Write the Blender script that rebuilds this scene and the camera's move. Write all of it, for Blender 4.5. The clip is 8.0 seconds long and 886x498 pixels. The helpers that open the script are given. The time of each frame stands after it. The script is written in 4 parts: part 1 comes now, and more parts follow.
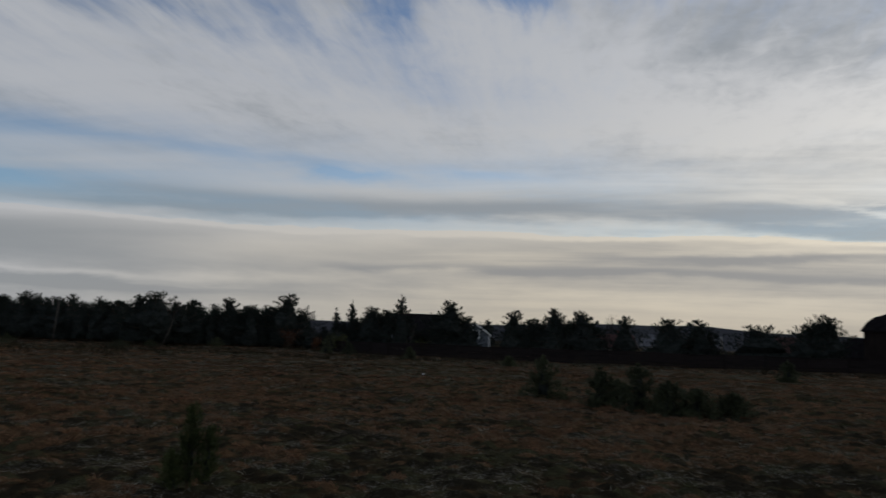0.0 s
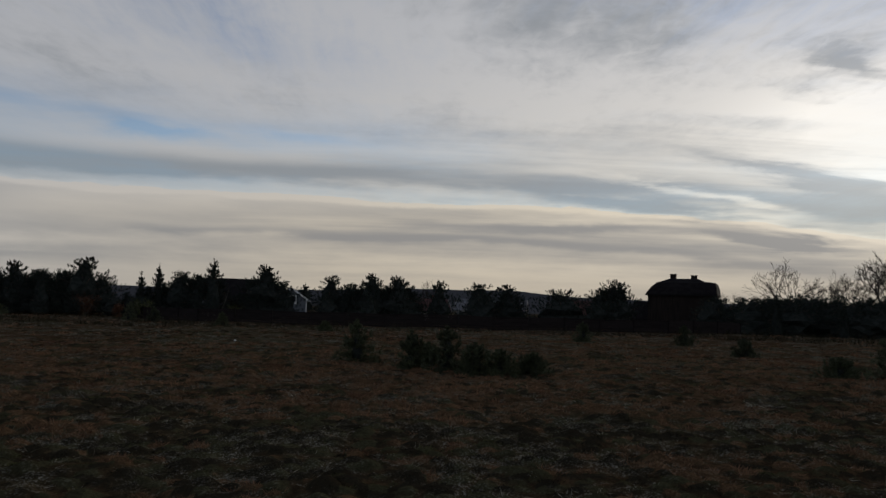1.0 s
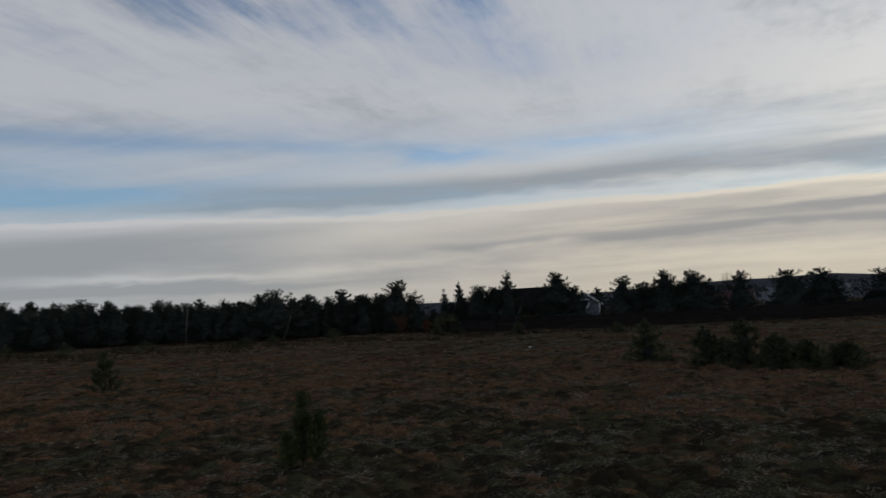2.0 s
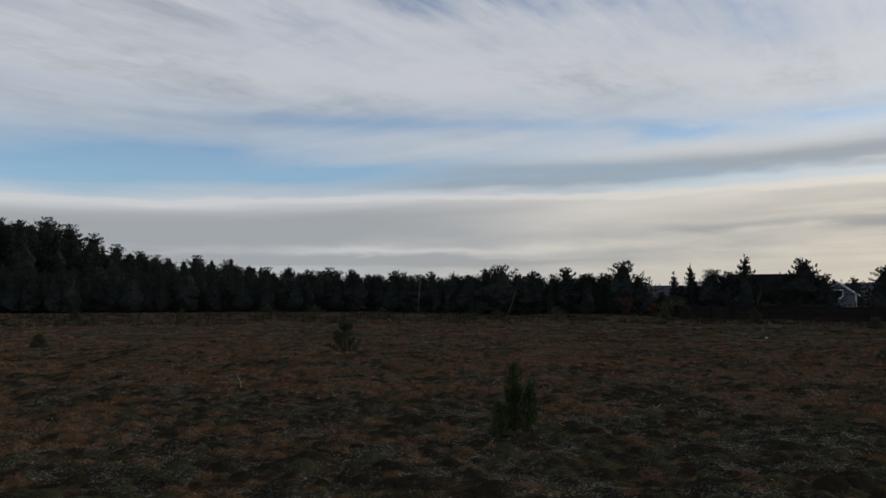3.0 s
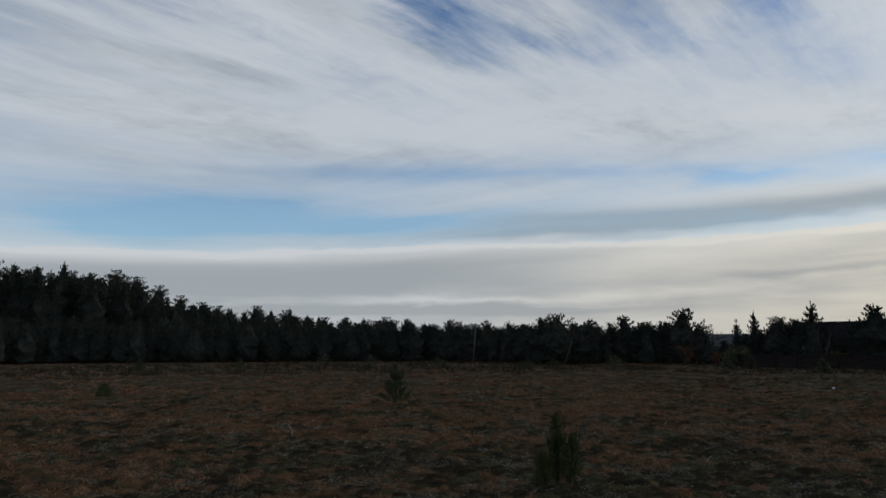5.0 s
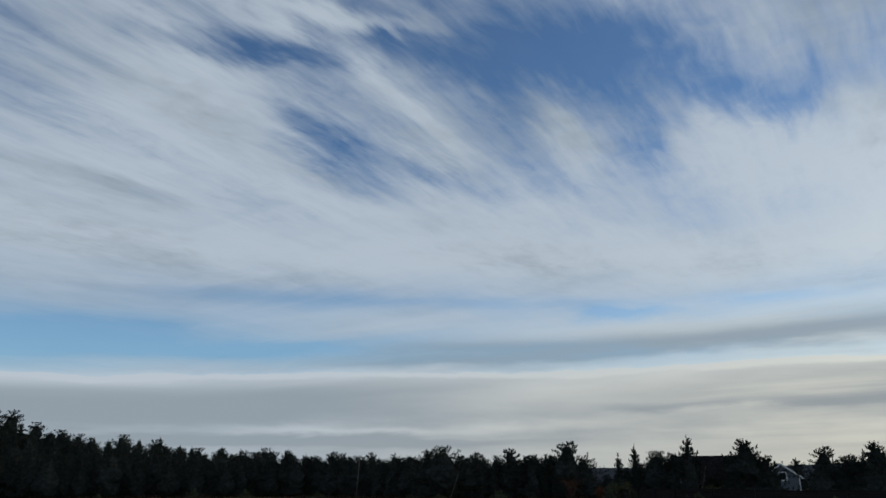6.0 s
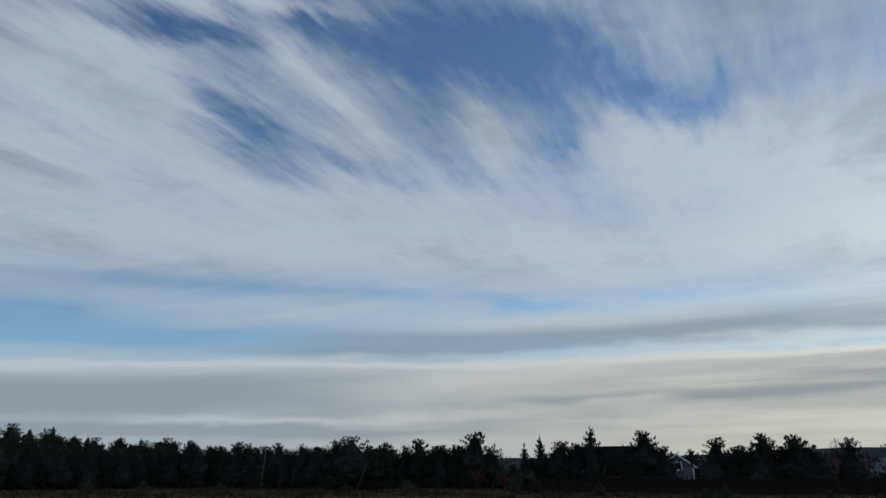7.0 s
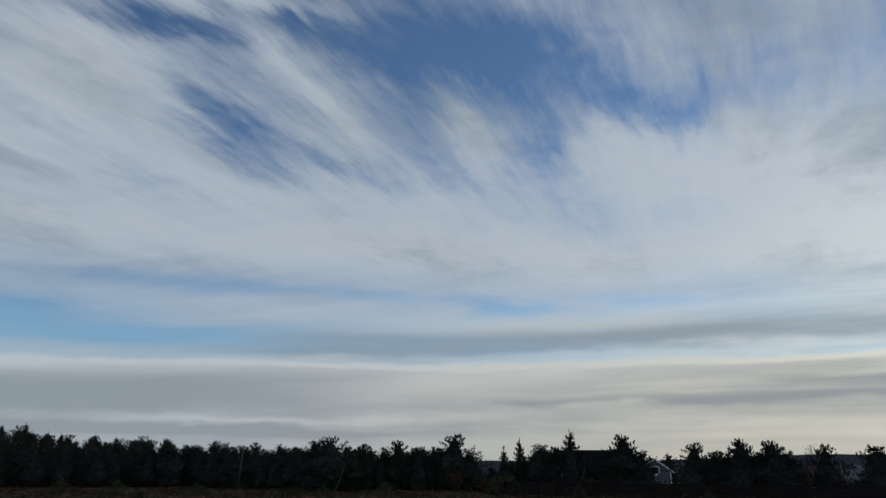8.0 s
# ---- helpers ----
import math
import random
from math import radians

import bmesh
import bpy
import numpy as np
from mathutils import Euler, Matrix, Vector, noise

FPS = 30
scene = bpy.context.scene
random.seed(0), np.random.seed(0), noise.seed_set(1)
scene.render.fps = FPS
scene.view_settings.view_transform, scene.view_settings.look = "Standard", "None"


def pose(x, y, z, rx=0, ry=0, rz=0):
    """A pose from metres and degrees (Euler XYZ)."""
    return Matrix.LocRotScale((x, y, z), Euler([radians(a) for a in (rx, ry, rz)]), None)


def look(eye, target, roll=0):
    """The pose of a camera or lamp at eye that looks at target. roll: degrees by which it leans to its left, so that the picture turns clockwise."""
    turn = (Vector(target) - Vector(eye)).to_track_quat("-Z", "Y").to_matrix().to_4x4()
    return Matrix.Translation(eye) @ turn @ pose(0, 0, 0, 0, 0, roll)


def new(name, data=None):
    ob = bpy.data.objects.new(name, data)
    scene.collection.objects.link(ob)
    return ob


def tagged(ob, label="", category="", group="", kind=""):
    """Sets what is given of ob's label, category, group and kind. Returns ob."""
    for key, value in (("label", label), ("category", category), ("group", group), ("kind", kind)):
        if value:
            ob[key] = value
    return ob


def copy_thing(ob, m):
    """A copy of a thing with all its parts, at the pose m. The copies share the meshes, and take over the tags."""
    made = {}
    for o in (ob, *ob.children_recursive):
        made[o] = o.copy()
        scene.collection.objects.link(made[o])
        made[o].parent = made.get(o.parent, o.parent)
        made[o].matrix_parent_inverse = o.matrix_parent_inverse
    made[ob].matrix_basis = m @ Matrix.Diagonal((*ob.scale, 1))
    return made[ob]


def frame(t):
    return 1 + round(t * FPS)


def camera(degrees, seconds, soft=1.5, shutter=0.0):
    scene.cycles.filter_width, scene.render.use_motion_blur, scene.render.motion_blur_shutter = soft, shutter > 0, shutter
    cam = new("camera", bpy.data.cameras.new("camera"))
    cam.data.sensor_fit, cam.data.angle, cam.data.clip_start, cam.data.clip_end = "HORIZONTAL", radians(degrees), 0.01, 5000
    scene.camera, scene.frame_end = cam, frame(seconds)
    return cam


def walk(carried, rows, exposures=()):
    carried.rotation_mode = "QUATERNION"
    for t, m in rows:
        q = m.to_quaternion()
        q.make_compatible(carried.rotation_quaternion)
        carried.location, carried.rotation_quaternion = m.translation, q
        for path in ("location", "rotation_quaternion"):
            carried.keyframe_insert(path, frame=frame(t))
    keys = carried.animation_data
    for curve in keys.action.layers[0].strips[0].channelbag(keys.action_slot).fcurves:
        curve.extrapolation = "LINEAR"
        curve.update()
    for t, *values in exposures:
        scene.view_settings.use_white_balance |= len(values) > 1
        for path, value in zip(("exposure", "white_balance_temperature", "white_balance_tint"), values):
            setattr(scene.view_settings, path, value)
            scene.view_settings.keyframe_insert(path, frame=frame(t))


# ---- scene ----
cam = camera(61.9, 8.0, soft=1.5, shutter=0.2)
PATH = [
    (0.0, look((-0.374, 0.727, 1.605), (4.072, 9.608, 2.779), 1.92)),
    (0.2, look((-0.367, 0.719, 1.607), (4.801, 9.206, 2.726), 1.47)),
    (0.5, look((-0.358, 0.705, 1.611), (5.525, 8.713, 2.734), 1.16)),
    (0.7, look((-0.339, 0.680, 1.610), (6.002, 8.353, 2.569), 1.05)),
    (1.0, look((-0.309, 0.643, 1.608), (6.187, 8.205, 2.384), 1.53)),
    (1.2, look((-0.294, 0.548, 1.613), (5.733, 8.485, 2.435), -1.39)),
    (1.5, look((-0.270, 0.405, 1.619), (4.605, 9.074, 2.657), -2.25)),
    (1.7, look((-0.265, 0.301, 1.615), (3.730, 9.417, 2.583), -2.24)),
    (2.0, look((-0.256, 0.145, 1.609), (2.905, 9.592, 2.485), -3.10)),
    (2.2, look((-0.261, 0.129, 1.612), (2.145, 9.796, 2.486), -2.71)),
    (3.3, look((-0.049, -0.018, 1.586), (-0.094, 9.962, 2.214), 0.27)),
    (3.5, look((0.000, -0.001, 1.580), (0.000, 9.979, 2.215), 0.04)),
    (4.0, look((0.013, -0.072, 1.580), (-0.001, 9.892, 2.424), -2.19)),
    (4.2, look((-0.015, -0.091, 1.579), (-0.318, 9.860, 2.522), -2.23)),
    (5.3, look((0.053, -0.198, 1.597), (-0.511, 9.635, 3.327), 0.09)),
    (5.5, look((0.047, -0.205, 1.593), (-0.081, 9.567, 3.712), -0.45)),
    (5.7, look((0.086, -0.222, 1.589), (0.473, 9.457, 4.074), -0.35)),
    (6.0, look((0.145, -0.247, 1.584), (1.011, 9.253, 4.584), -0.17)),
    (6.2, look((0.158, -0.206, 1.597), (1.262, 9.261, 4.623), -0.22)),
    (6.5, look((0.176, -0.146, 1.617), (1.545, 9.357, 4.414), -0.05)),
    (7.0, look((0.278, -0.073, 1.603), (2.268, 9.295, 4.480), -0.35)),
    (7.5, look((0.298, 0.021, 1.603), (2.733, 9.228, 4.655), 0.02)),
    (8.0, look((0.187, 0.187, 1.606), (2.417, 9.493, 4.507), 0.30)),
]
EXPOSURES = [(0.0, -0.25, 6550, 10), (1.0, -0.35, 6700, 11), (2.0, -0.12, 6550, 10), (3.5, 0.15, 6550, 10), (4.2, 0.15, 6500, 9), (5.5, 0.05, 6200, 6), (6.0, -0.04, 5900, 4), (6.5, -0.06, 5850, 4), (8.0, -0.15, 6000, 5)]
walk(cam, PATH, EXPOSURES)

# ---- sky, sun ----
SUN_AZ, SUN_EL = 74.0, 11.0


class Nodes:
    """Short hand for building a node tree."""

    def __init__(self, tree):
        self.tree = tree
        tree.nodes.clear()

    def add(self, kind, **values):
        node = self.tree.nodes.new(kind)
        for key, value in values.items():
            setattr(node, key, value)
        return node

    def put(self, socket, value):
        if isinstance(value, bpy.types.NodeSocket):
            self.tree.links.new(value, socket)
        else:
            socket.default_value = value

    def math(self, op, a, b=0.0, c=0.0, clamp=False):
        node = self.add("ShaderNodeMath", operation=op, use_clamp=clamp)
        for socket, value in zip(node.inputs, (a, b, c)):
            self.put(socket, value)
        return node.outputs[0]

    def vec(self, x, y, z=0.0):
        node = self.add("ShaderNodeCombineXYZ")
        for socket, value in zip(node.inputs, (x, y, z)):
            self.put(socket, value)
        return node.outputs[0]

    def noise(self, vector, scale=1.0, detail=4.0, rough=0.55, distort=0.0):
        node = self.add("ShaderNodeTexNoise")
        if vector is not None:
            self.put(node.inputs["Vector"], vector)
        for key, value in (("Scale", scale), ("Detail", detail), ("Roughness", rough), ("Distortion", distort)):
            self.put(node.inputs[key], value)
        return node.outputs["Fac"]

    def step(self, value, low, high, a=0.0, b=1.0):
        node = self.add("ShaderNodeMapRange", interpolation_type="SMOOTHSTEP")
        for socket, v in zip(node.inputs, (value, low, high, a, b)):
            self.put(socket, v)
        return node.outputs[0]

    def mix(self, fac, a, b, blend="MIX"):
        node = self.add("ShaderNodeMix", data_type="RGBA", blend_type=blend)
        self.put(node.inputs["Factor"], fac)
        for socket, value in ((node.inputs[6], a), (node.inputs[7], b)):
            self.put(socket, value if isinstance(value, bpy.types.NodeSocket) else (*value, 1.0))
        return node.outputs[2]

    def vecmath(self, op, a, b):
        node = self.add("ShaderNodeVectorMath", operation=op)
        for socket, value in zip(node.inputs, (a, b)):
            self.put(socket, value)
        return node.outputs["Value" if op == "DOT_PRODUCT" else "Vector"]

    def total(self, *values):
        out = values[0]
        for value in values[1:]:
            out = self.math("ADD", out, value)
        return out


def build_sky():
    world = bpy.data.worlds.new("sky")
    scene.world = world
    world.use_nodes = True
    n = Nodes(world.node_tree)
    coord = n.add("ShaderNodeTexCoord").outputs["Generated"]
    axes = n.add("ShaderNodeSeparateXYZ")
    n.put(axes.inputs[0], coord)
    x, y, z = axes.outputs
    el = n.math("MULTIPLY", n.math("ARCSINE", z), 57.2958)
    az = n.math("MULTIPLY", n.math("ARCTAN2", x, y), 57.2958)
    up = n.math("ADD", n.math("MAXIMUM", z, 0.0), 0.035)
    px, py = n.math("DIVIDE", x, up), n.math("DIVIDE", y, up)
    # The cloud sheet's own axes: u along the streaks, v across them.
    turn = radians(STREAK_AZ)
    u = n.math("ADD", n.math("MULTIPLY", px, math.sin(turn)), n.math("MULTIPLY", py, math.cos(turn)))
    v = n.math("SUBTRACT", n.math("MULTIPLY", px, math.cos(turn)), n.math("MULTIPLY", py, math.sin(turn)))
    warp = n.math("MULTIPLY", n.math("SUBTRACT", n.noise(n.vec(u, v, 3.0), 0.9, 3.0), 0.5), 0.22)
    vw = n.math("ADD", v, warp)

    def blob(a, e, w, h, strength):
        da = n.math("DIVIDE", n.math("SUBTRACT", az, a), w)
        de = n.math("DIVIDE", n.math("SUBTRACT", el, e), h)
        far = n.math("ADD", n.math("MULTIPLY", da, da), n.math("MULTIPLY", de, de))
        return n.math("MULTIPLY", n.math("POWER", 0.36788, far), strength)

    def patches(place, rows, start):
        """The sum of soft slanting patches: azimuth, elevation, half length, half width, slant, amount."""
        total = start
        for a, e, long, wide, slant, amount in rows:
            off = n.vecmath("SUBTRACT", place, (a, e, 0.0))
            co, si = math.cos(radians(slant)), math.sin(radians(slant))
            along = n.vecmath("DOT_PRODUCT", off, (co / long, si / long, 0.0))
            across = n.vecmath("DOT_PRODUCT", off, (-si / wide, co / wide, 0.0))
            far = n.math("MULTIPLY_ADD", along, along, n.math("MULTIPLY", across, across))
            total = n.math("MULTIPLY_ADD", n.math("POWER", 0.36788, far), amount, total)
        return total

    def swing(value, by):
        return n.math("MULTIPLY", n.math("SUBTRACT", value, 0.5), by)

    bend = n.math("MAXIMUM", n.math("COSINE", n.math("MULTIPLY", n.math("SUBTRACT", az, STREAK_AZ), 0.0174533)), 0.62)
    level = n.math("DIVIDE", el, bend)
    fan = n.step(el, 13.0, 25.0)
    bands = n.noise(n.vec(n.math("MULTIPLY", az, 0.03), n.math("MULTIPLY", level, 0.36), 31.0), 1.0, 5.0, 0.5, 0.6)

    def drawn(along, across, shift):
        """Coordinates drawn out along the streaks, turned so that no noise lattice lies along them."""
        a, b = n.math("MULTIPLY", u, along), n.math("MULTIPLY", vw, across)
        mixed = [n.math("ADD", n.math("MULTIPLY", a, p), n.math("MULTIPLY", b, q)) for p, q in ((0.62, 0.71), (-0.7, 0.45), (0.35, -0.54))]
        return n.vec(mixed[0], mixed[1], n.math("ADD", mixed[2], shift))

    wisps = n.noise(drawn(0.5, 2.8, 0.0), 1.7, 5.0, 0.55, 0.3)
    fine = n.noise(drawn(1.6, 13.0, 5.0), 1.3, 5.0, 0.6, 0.25)
    ripple = n.noise(drawn(4.0, 6.5, 23.0), 2.2, 3.0, 0.6, 0.6)
    broad = n.noise(drawn(0.5, 0.9, 9.0), 1.0, 3.0, 0.5)
    # The patches' edges fray along the streaks, and into level bands low down.
    fray_a, fray_b = n.noise(drawn(0.8, 4.2, 51.0), 1.6, 5.0, 0.62, 0.3), n.noise(drawn(0.9, 3.4, 77.0), 1.9, 5.0, 0.62, 0.3)
    slip = n.noise(n.vec(n.math("MULTIPLY", az, 0.1), n.math("MULTIPLY", level, 0.5), 61.0), 1.0, 5.0, 0.6, 0.4)
    shift_a = n.mix_value(fan, swing(slip, 8.0), swing(fray_a, 11.0))
    shift_e = n.mix_value(fan, swing(slip, 1.6), swing(fray_b, 6.5))
    place = n.vec(n.math("ADD", az, shift_a), n.math("ADD", el, shift_e))
    fibres = n.total(swing(wisps, 0.95), swing(fine, 0.8), swing(ripple, 0.65))
    cover = n.total(0.58, n.math("MULTIPLY", n.math("SUBTRACT", 1.0, fan), 0.14), n.math("MULTIPLY", fibres, n.math("ADD", n.math("MULTIPLY", fan, 0.85), 0.15)), swing(broad, 0.3), n.math("MULTIPLY", swing(bands, 0.7), n.math("SUBTRACT", 1.0, fan)))
    cover = patches(place, CLOSED, patches(place, OPEN, cover))
    # A long bank of low cloud: its bright upper rim runs along this line over the azimuths.
    ramp = n.add("ShaderNodeValToRGB")
    ramp.color_ramp.interpolation = "B_SPLINE"
    stops = [(-60, 6.9), (-21, 6.9), (-4, 8.3), (8, 7.8), (30, 8.2), (46, 8.1), (58, 7.4), (68, 5.9), (80, 4.2)]
    for _ in stops[2:]:
        ramp.color_ramp.elements.new(0.5)
    for element, (a, e) in zip(ramp.color_ramp.elements, stops):
        element.position = (a + 60) / 150
        element.color = (e / 10, e / 10, e / 10, 1.0)
    n.put(ramp.inputs[0], n.math("DIVIDE", n.math("ADD", az, 60.0), 150.0))
    rim = n.math("MULTIPLY", ramp.outputs[0], 10.0)
    frayed = n.noise(n.vec(n.math("MULTIPLY", az, 0.16), n.math("MULTIPLY", el, 0.7), 41.0), 1.0, 4.0, 0.55)
    over = n.total(n.math("SUBTRACT", el, rim), swing(frayed, 1.3))

    def streak(height, depth, amount, a0, a1):
        d = n.math("DIVIDE", n.math("SUBTRACT", over, height), depth)
        return n.math("MULTIPLY", n.math("EXPONENT", n.math("MULTIPLY", n.math("MULTIPLY", d, d), -1.0)), n.step(az, a0, a1, 0.0, amount))

    west = n.step(az, 8.0, -12.0)
    veil = n.math("MULTIPLY", n.step(el, 22.0, 5.0, 0.06, 0.5), n.math("SUBTRACT", 1.0, n.math("MULTIPLY", west, 0.45)))
    bank = n.step(over, 0.15, -0.12)
    cloud = n.math("MAXIMUM", n.math("MAXIMUM", n.step(cover, -0.36, 1.2, 0.0, 0.92), veil), bank)
    # Thick parts of the sheet turn grey underneath; near the sun they are lit through.
    low = n.noise(n.vec(n.math("MULTIPLY", az, 0.035), n.math("MULTIPLY", level, 0.62), 2.0), 1.0, 5.0, 0.55, 0.4)
    calm = n.noise(n.vec(n.math("MULTIPLY", az, 0.03), n.math("MULTIPLY", level, 0.3), 12.0), 1.0, 3.0, 0.5, 0.3)
    low = n.mix_value(n.step(az, 8.0, 34.0), calm, low)
    soft = n.noise(drawn(0.8, 1.9, 17.0), 1.0, 5.0, 0.55, 0.2)
    high = n.step(el, 10.0, 17.0)
    thick = n.total(0.38, n.math("MULTIPLY", swing(n.mix_value(high, low, soft), 1.7), n.mix_value(high, n.step(az, 0.0, 45.0, 0.35, 0.5), 0.85)), streak(1.7, 0.8, 0.42, -8, 8), n.math("MULTIPLY", swing(ripple, 0.4), high), streak(-0.2, 0.22, -0.3, -60, -50), streak(-2.4, 1.3, 0.04, 8, -10), swing(frayed, 0.3), streak(-2.0, 0.4, 0.14, 30, 42), streak(-2.8, 0.3, 0.16, 14, 20), streak(-3.2, 2.0, 0.16, -60, -50), streak(-3.0, 1.8, 0.14, 30, 0))
    thick = n.math("ADD", patches(place, THICK, thick), n.math("MULTIPLY", n.step(over, -0.1, -1.6, 0.0, 0.13), n.step(az, 16.0, -12.0, 0.15, 1.0)))
    grey = n.step(thick, 0.2, 0.85)
    body = n.mix(grey, CLOUD_LIGHT, CLOUD_GREY)
    warm = n.math("MULTIPLY", n.step(el, 23.0, 3.5, 0.06, 1.0), n.step(az, -8.0, 62.0, 0.06, 0.95))
    warm = n.math("ADD", warm, n.math("MULTIPLY", n.step(el, 9.5, 5.5, 0.0, 0.42), n.step(az, -14.0, 16.0)), clamp=True)
    body = n.mix(warm, body, n.mix(grey, WARM_LIGHT, WARM_GREY))
    body = n.mix(n.step(el, 5.0, 0.5, 0.0, 0.5), body, n.mix(n.step(az, -10.0, 50.0), HAZE, WARM_HAZE))
    glow = n.total(blob(72.5, 12.0, 9.0, 4.6, 0.95), blob(72.0, 15.0, 30.0, 12.0, 0.46))
    glow = n.math("MULTIPLY", glow, n.math("SUBTRACT", 1.0, n.math("MULTIPLY", grey, 0.6)))
    air = n.add("ShaderNodeTexSky", sky_type="NISHITA", sun_disc=False, sun_elevation=radians(SUN_EL), sun_rotation=radians(SUN_AZ), altitude=200.0, air_density=1.0, dust_density=0.1, ozone_density=3.5)
    blue = n.mix(1.0, air.outputs[0], AIR_TINT, "MULTIPLY")
    blue = n.mix(n.step(el, 19.0, 9.0), blue, n.mix(1.0, blue, (1.15, 1.32, 1.28), "MULTIPLY"))
    back = n.add("ShaderNodeBackground")
    lit = n.mix(glow, (0.0, 0.0, 0.0), GLOW)
    n.put(back.inputs[0], n.mix(1.0, n.mix(cloud, blue, body), lit, "ADD"))
    back.inputs[1].default_value = 0.1
    n.put(n.add("ShaderNodeOutputWorld").inputs[0], back.outputs[0])


def mix_value(self, fac, a, b):
    node = self.add("ShaderNodeMix", data_type="FLOAT")
    for socket, value in zip((node.inputs[0], node.inputs[2], node.inputs[3]), (fac, a, b)):
        self.put(socket, value)
    return node.outputs[0]


Nodes.mix_value = mix_value
STREAK_AZ = 37.0
AIR_TINT = (1.12, 1.12, 1.2)
CLOUD_LIGHT, CLOUD_GREY = (5.2, 5.4, 5.75), (3.15, 3.42, 3.68)
WARM_LIGHT, WARM_GREY = (7.2, 6.55, 5.4), (3.3, 3.3, 3.3)
HAZE, WARM_HAZE = (3.5, 3.6, 3.65), (5.0, 4.35, 3.45)
GLOW = (6.4, 6.1, 5.5)
# azimuth, elevation, half length, half width, slant, amount: where the sheet is open, where it is closed, where it is thick.
OPEN = [
    (16.5, 31.8, 13, 3.4, -12, -0.85), (32, 26.8, 7, 1.6, -4, -0.45), (22.2, 24.4, 3.5, 1.5, 20, -0.45), (11.5, 27.2, 4, 1.6, -42, -0.3), (-4.6, 26.0, 6, 1.6, -33, -0.58), (5.7, 22.7, 4.5, 1.2, -21, -0.5),
    (-11, 31.8, 9, 1.1, 4, -0.7), (-9.4, 13.4, 12, 0.8, 1, -0.45), (-22, 9.7, 13, 1.8, 3, -0.95), (-8, 9.3, 7, 0.7, 3, -0.5), (19, 12.4, 4, 0.6, -2, -0.6), (29, 12.7, 4, 0.5, -4, -0.3),
    (8, 13.2, 7, 0.5, -1, -0.3), (40, 28, 8, 2.2, -6, -0.28), (1, 33.5, 4, 1.5, -30, -0.5), (0, 66, 400, 22, 0, -0.4),
]
CLOSED = [
    (-16, 27.3, 8, 3.8, 10, 0.5), (2.7, 27.2, 7, 1.3, -44, 0.6), (15.6, 25.6, 4, 1.7, -53, 0.5), (3, 20.3, 13, 2.2, -8, 0.4), (31.6, 22.3, 8, 3.2, -8, 0.42), (39, 31, 6, 3.5, -12, 0.1), (-2.2, 34.6, 8, 0.8, 2, 0.7),
    (-22, 20, 14, 4, 6, 0.35), (47, 21, 11, 5, -8, 0.6), (10, 16.6, 40, 1.8, 0, 0.4), (28, 10.2, 18, 0.9, -2, 0.55), (10, 4.2, 90, 3.0, 0, 0.6), (60, 14, 14, 6, 0, 0.4),
]
THICK = [
    (46, 22.3, 9, 3.2, -6, 0.2), (9, 9.0, 13, 0.5, 1, 0.4), (58.4, 7.3, 11, 0.45, -7, 0.4), (66, 5.3, 4.5, 0.35, -8, 0.65), (67, 9.6, 6.8, 0.8, -18, 0.5), (45.6, 13.5, 9.5, 0.9, -8, 0.08), (50, 6.3, 10, 0.35, -1, 0.3), (69.5, 7, 4, 0.7, -8, 0.4),
    (69.7, 17.2, 3, 0.8, -28, 0.4), (-6, 2.85, 15, 0.4, 0, 0.6), (-6, 3.7, 17, 0.35, 0, -0.25), (-16, 20, 9, 0.7, -8, 0.2), (64.2, 14.7, 5, 0.8, -8, -0.4), (60.4, 8.7, 7.5, 0.35, -10, -0.5), (-8, 21, 15, 4, -8, -0.4), (31, 20.3, 8, 2.5, 0, -0.25),
]
build_sky()

sun = new("sun", bpy.data.lights.new("sun", "SUN"))
sun.data.energy, sun.data.angle, sun.data.color = 0.9, radians(14), (1.0, 0.9, 0.76)
away = Vector((math.sin(radians(SUN_AZ)) * math.cos(radians(SUN_EL)), math.cos(radians(SUN_AZ)) * math.cos(radians(SUN_EL)), math.sin(radians(SUN_EL))))
sun.matrix_world = look(away * 50, (0, 0, 0))


# ---- materials ----
def material(name, rough=0.8, metal=0.0, spec=0.3):
    mat = bpy.data.materials.new(name)
    mat.use_nodes = True
    n = Nodes(mat.node_tree)
    shader = n.add("ShaderNodeBsdfPrincipled")
    shader.inputs["Roughness"].default_value, shader.inputs["Metallic"].default_value = rough, metal
    shader.inputs["Specular IOR Level"].default_value = spec
    n.put(n.add("ShaderNodeOutputMaterial").inputs[0], shader.outputs[0])
    return mat, n, shader


def bump(n, shader, height, strength, distance):
    node = n.add("ShaderNodeBump")
    node.inputs["Strength"].default_value, node.inputs["Distance"].default_value = strength, distance
    n.put(node.inputs["Height"], height)
    n.put(shader.inputs["Normal"], node.outputs[0])


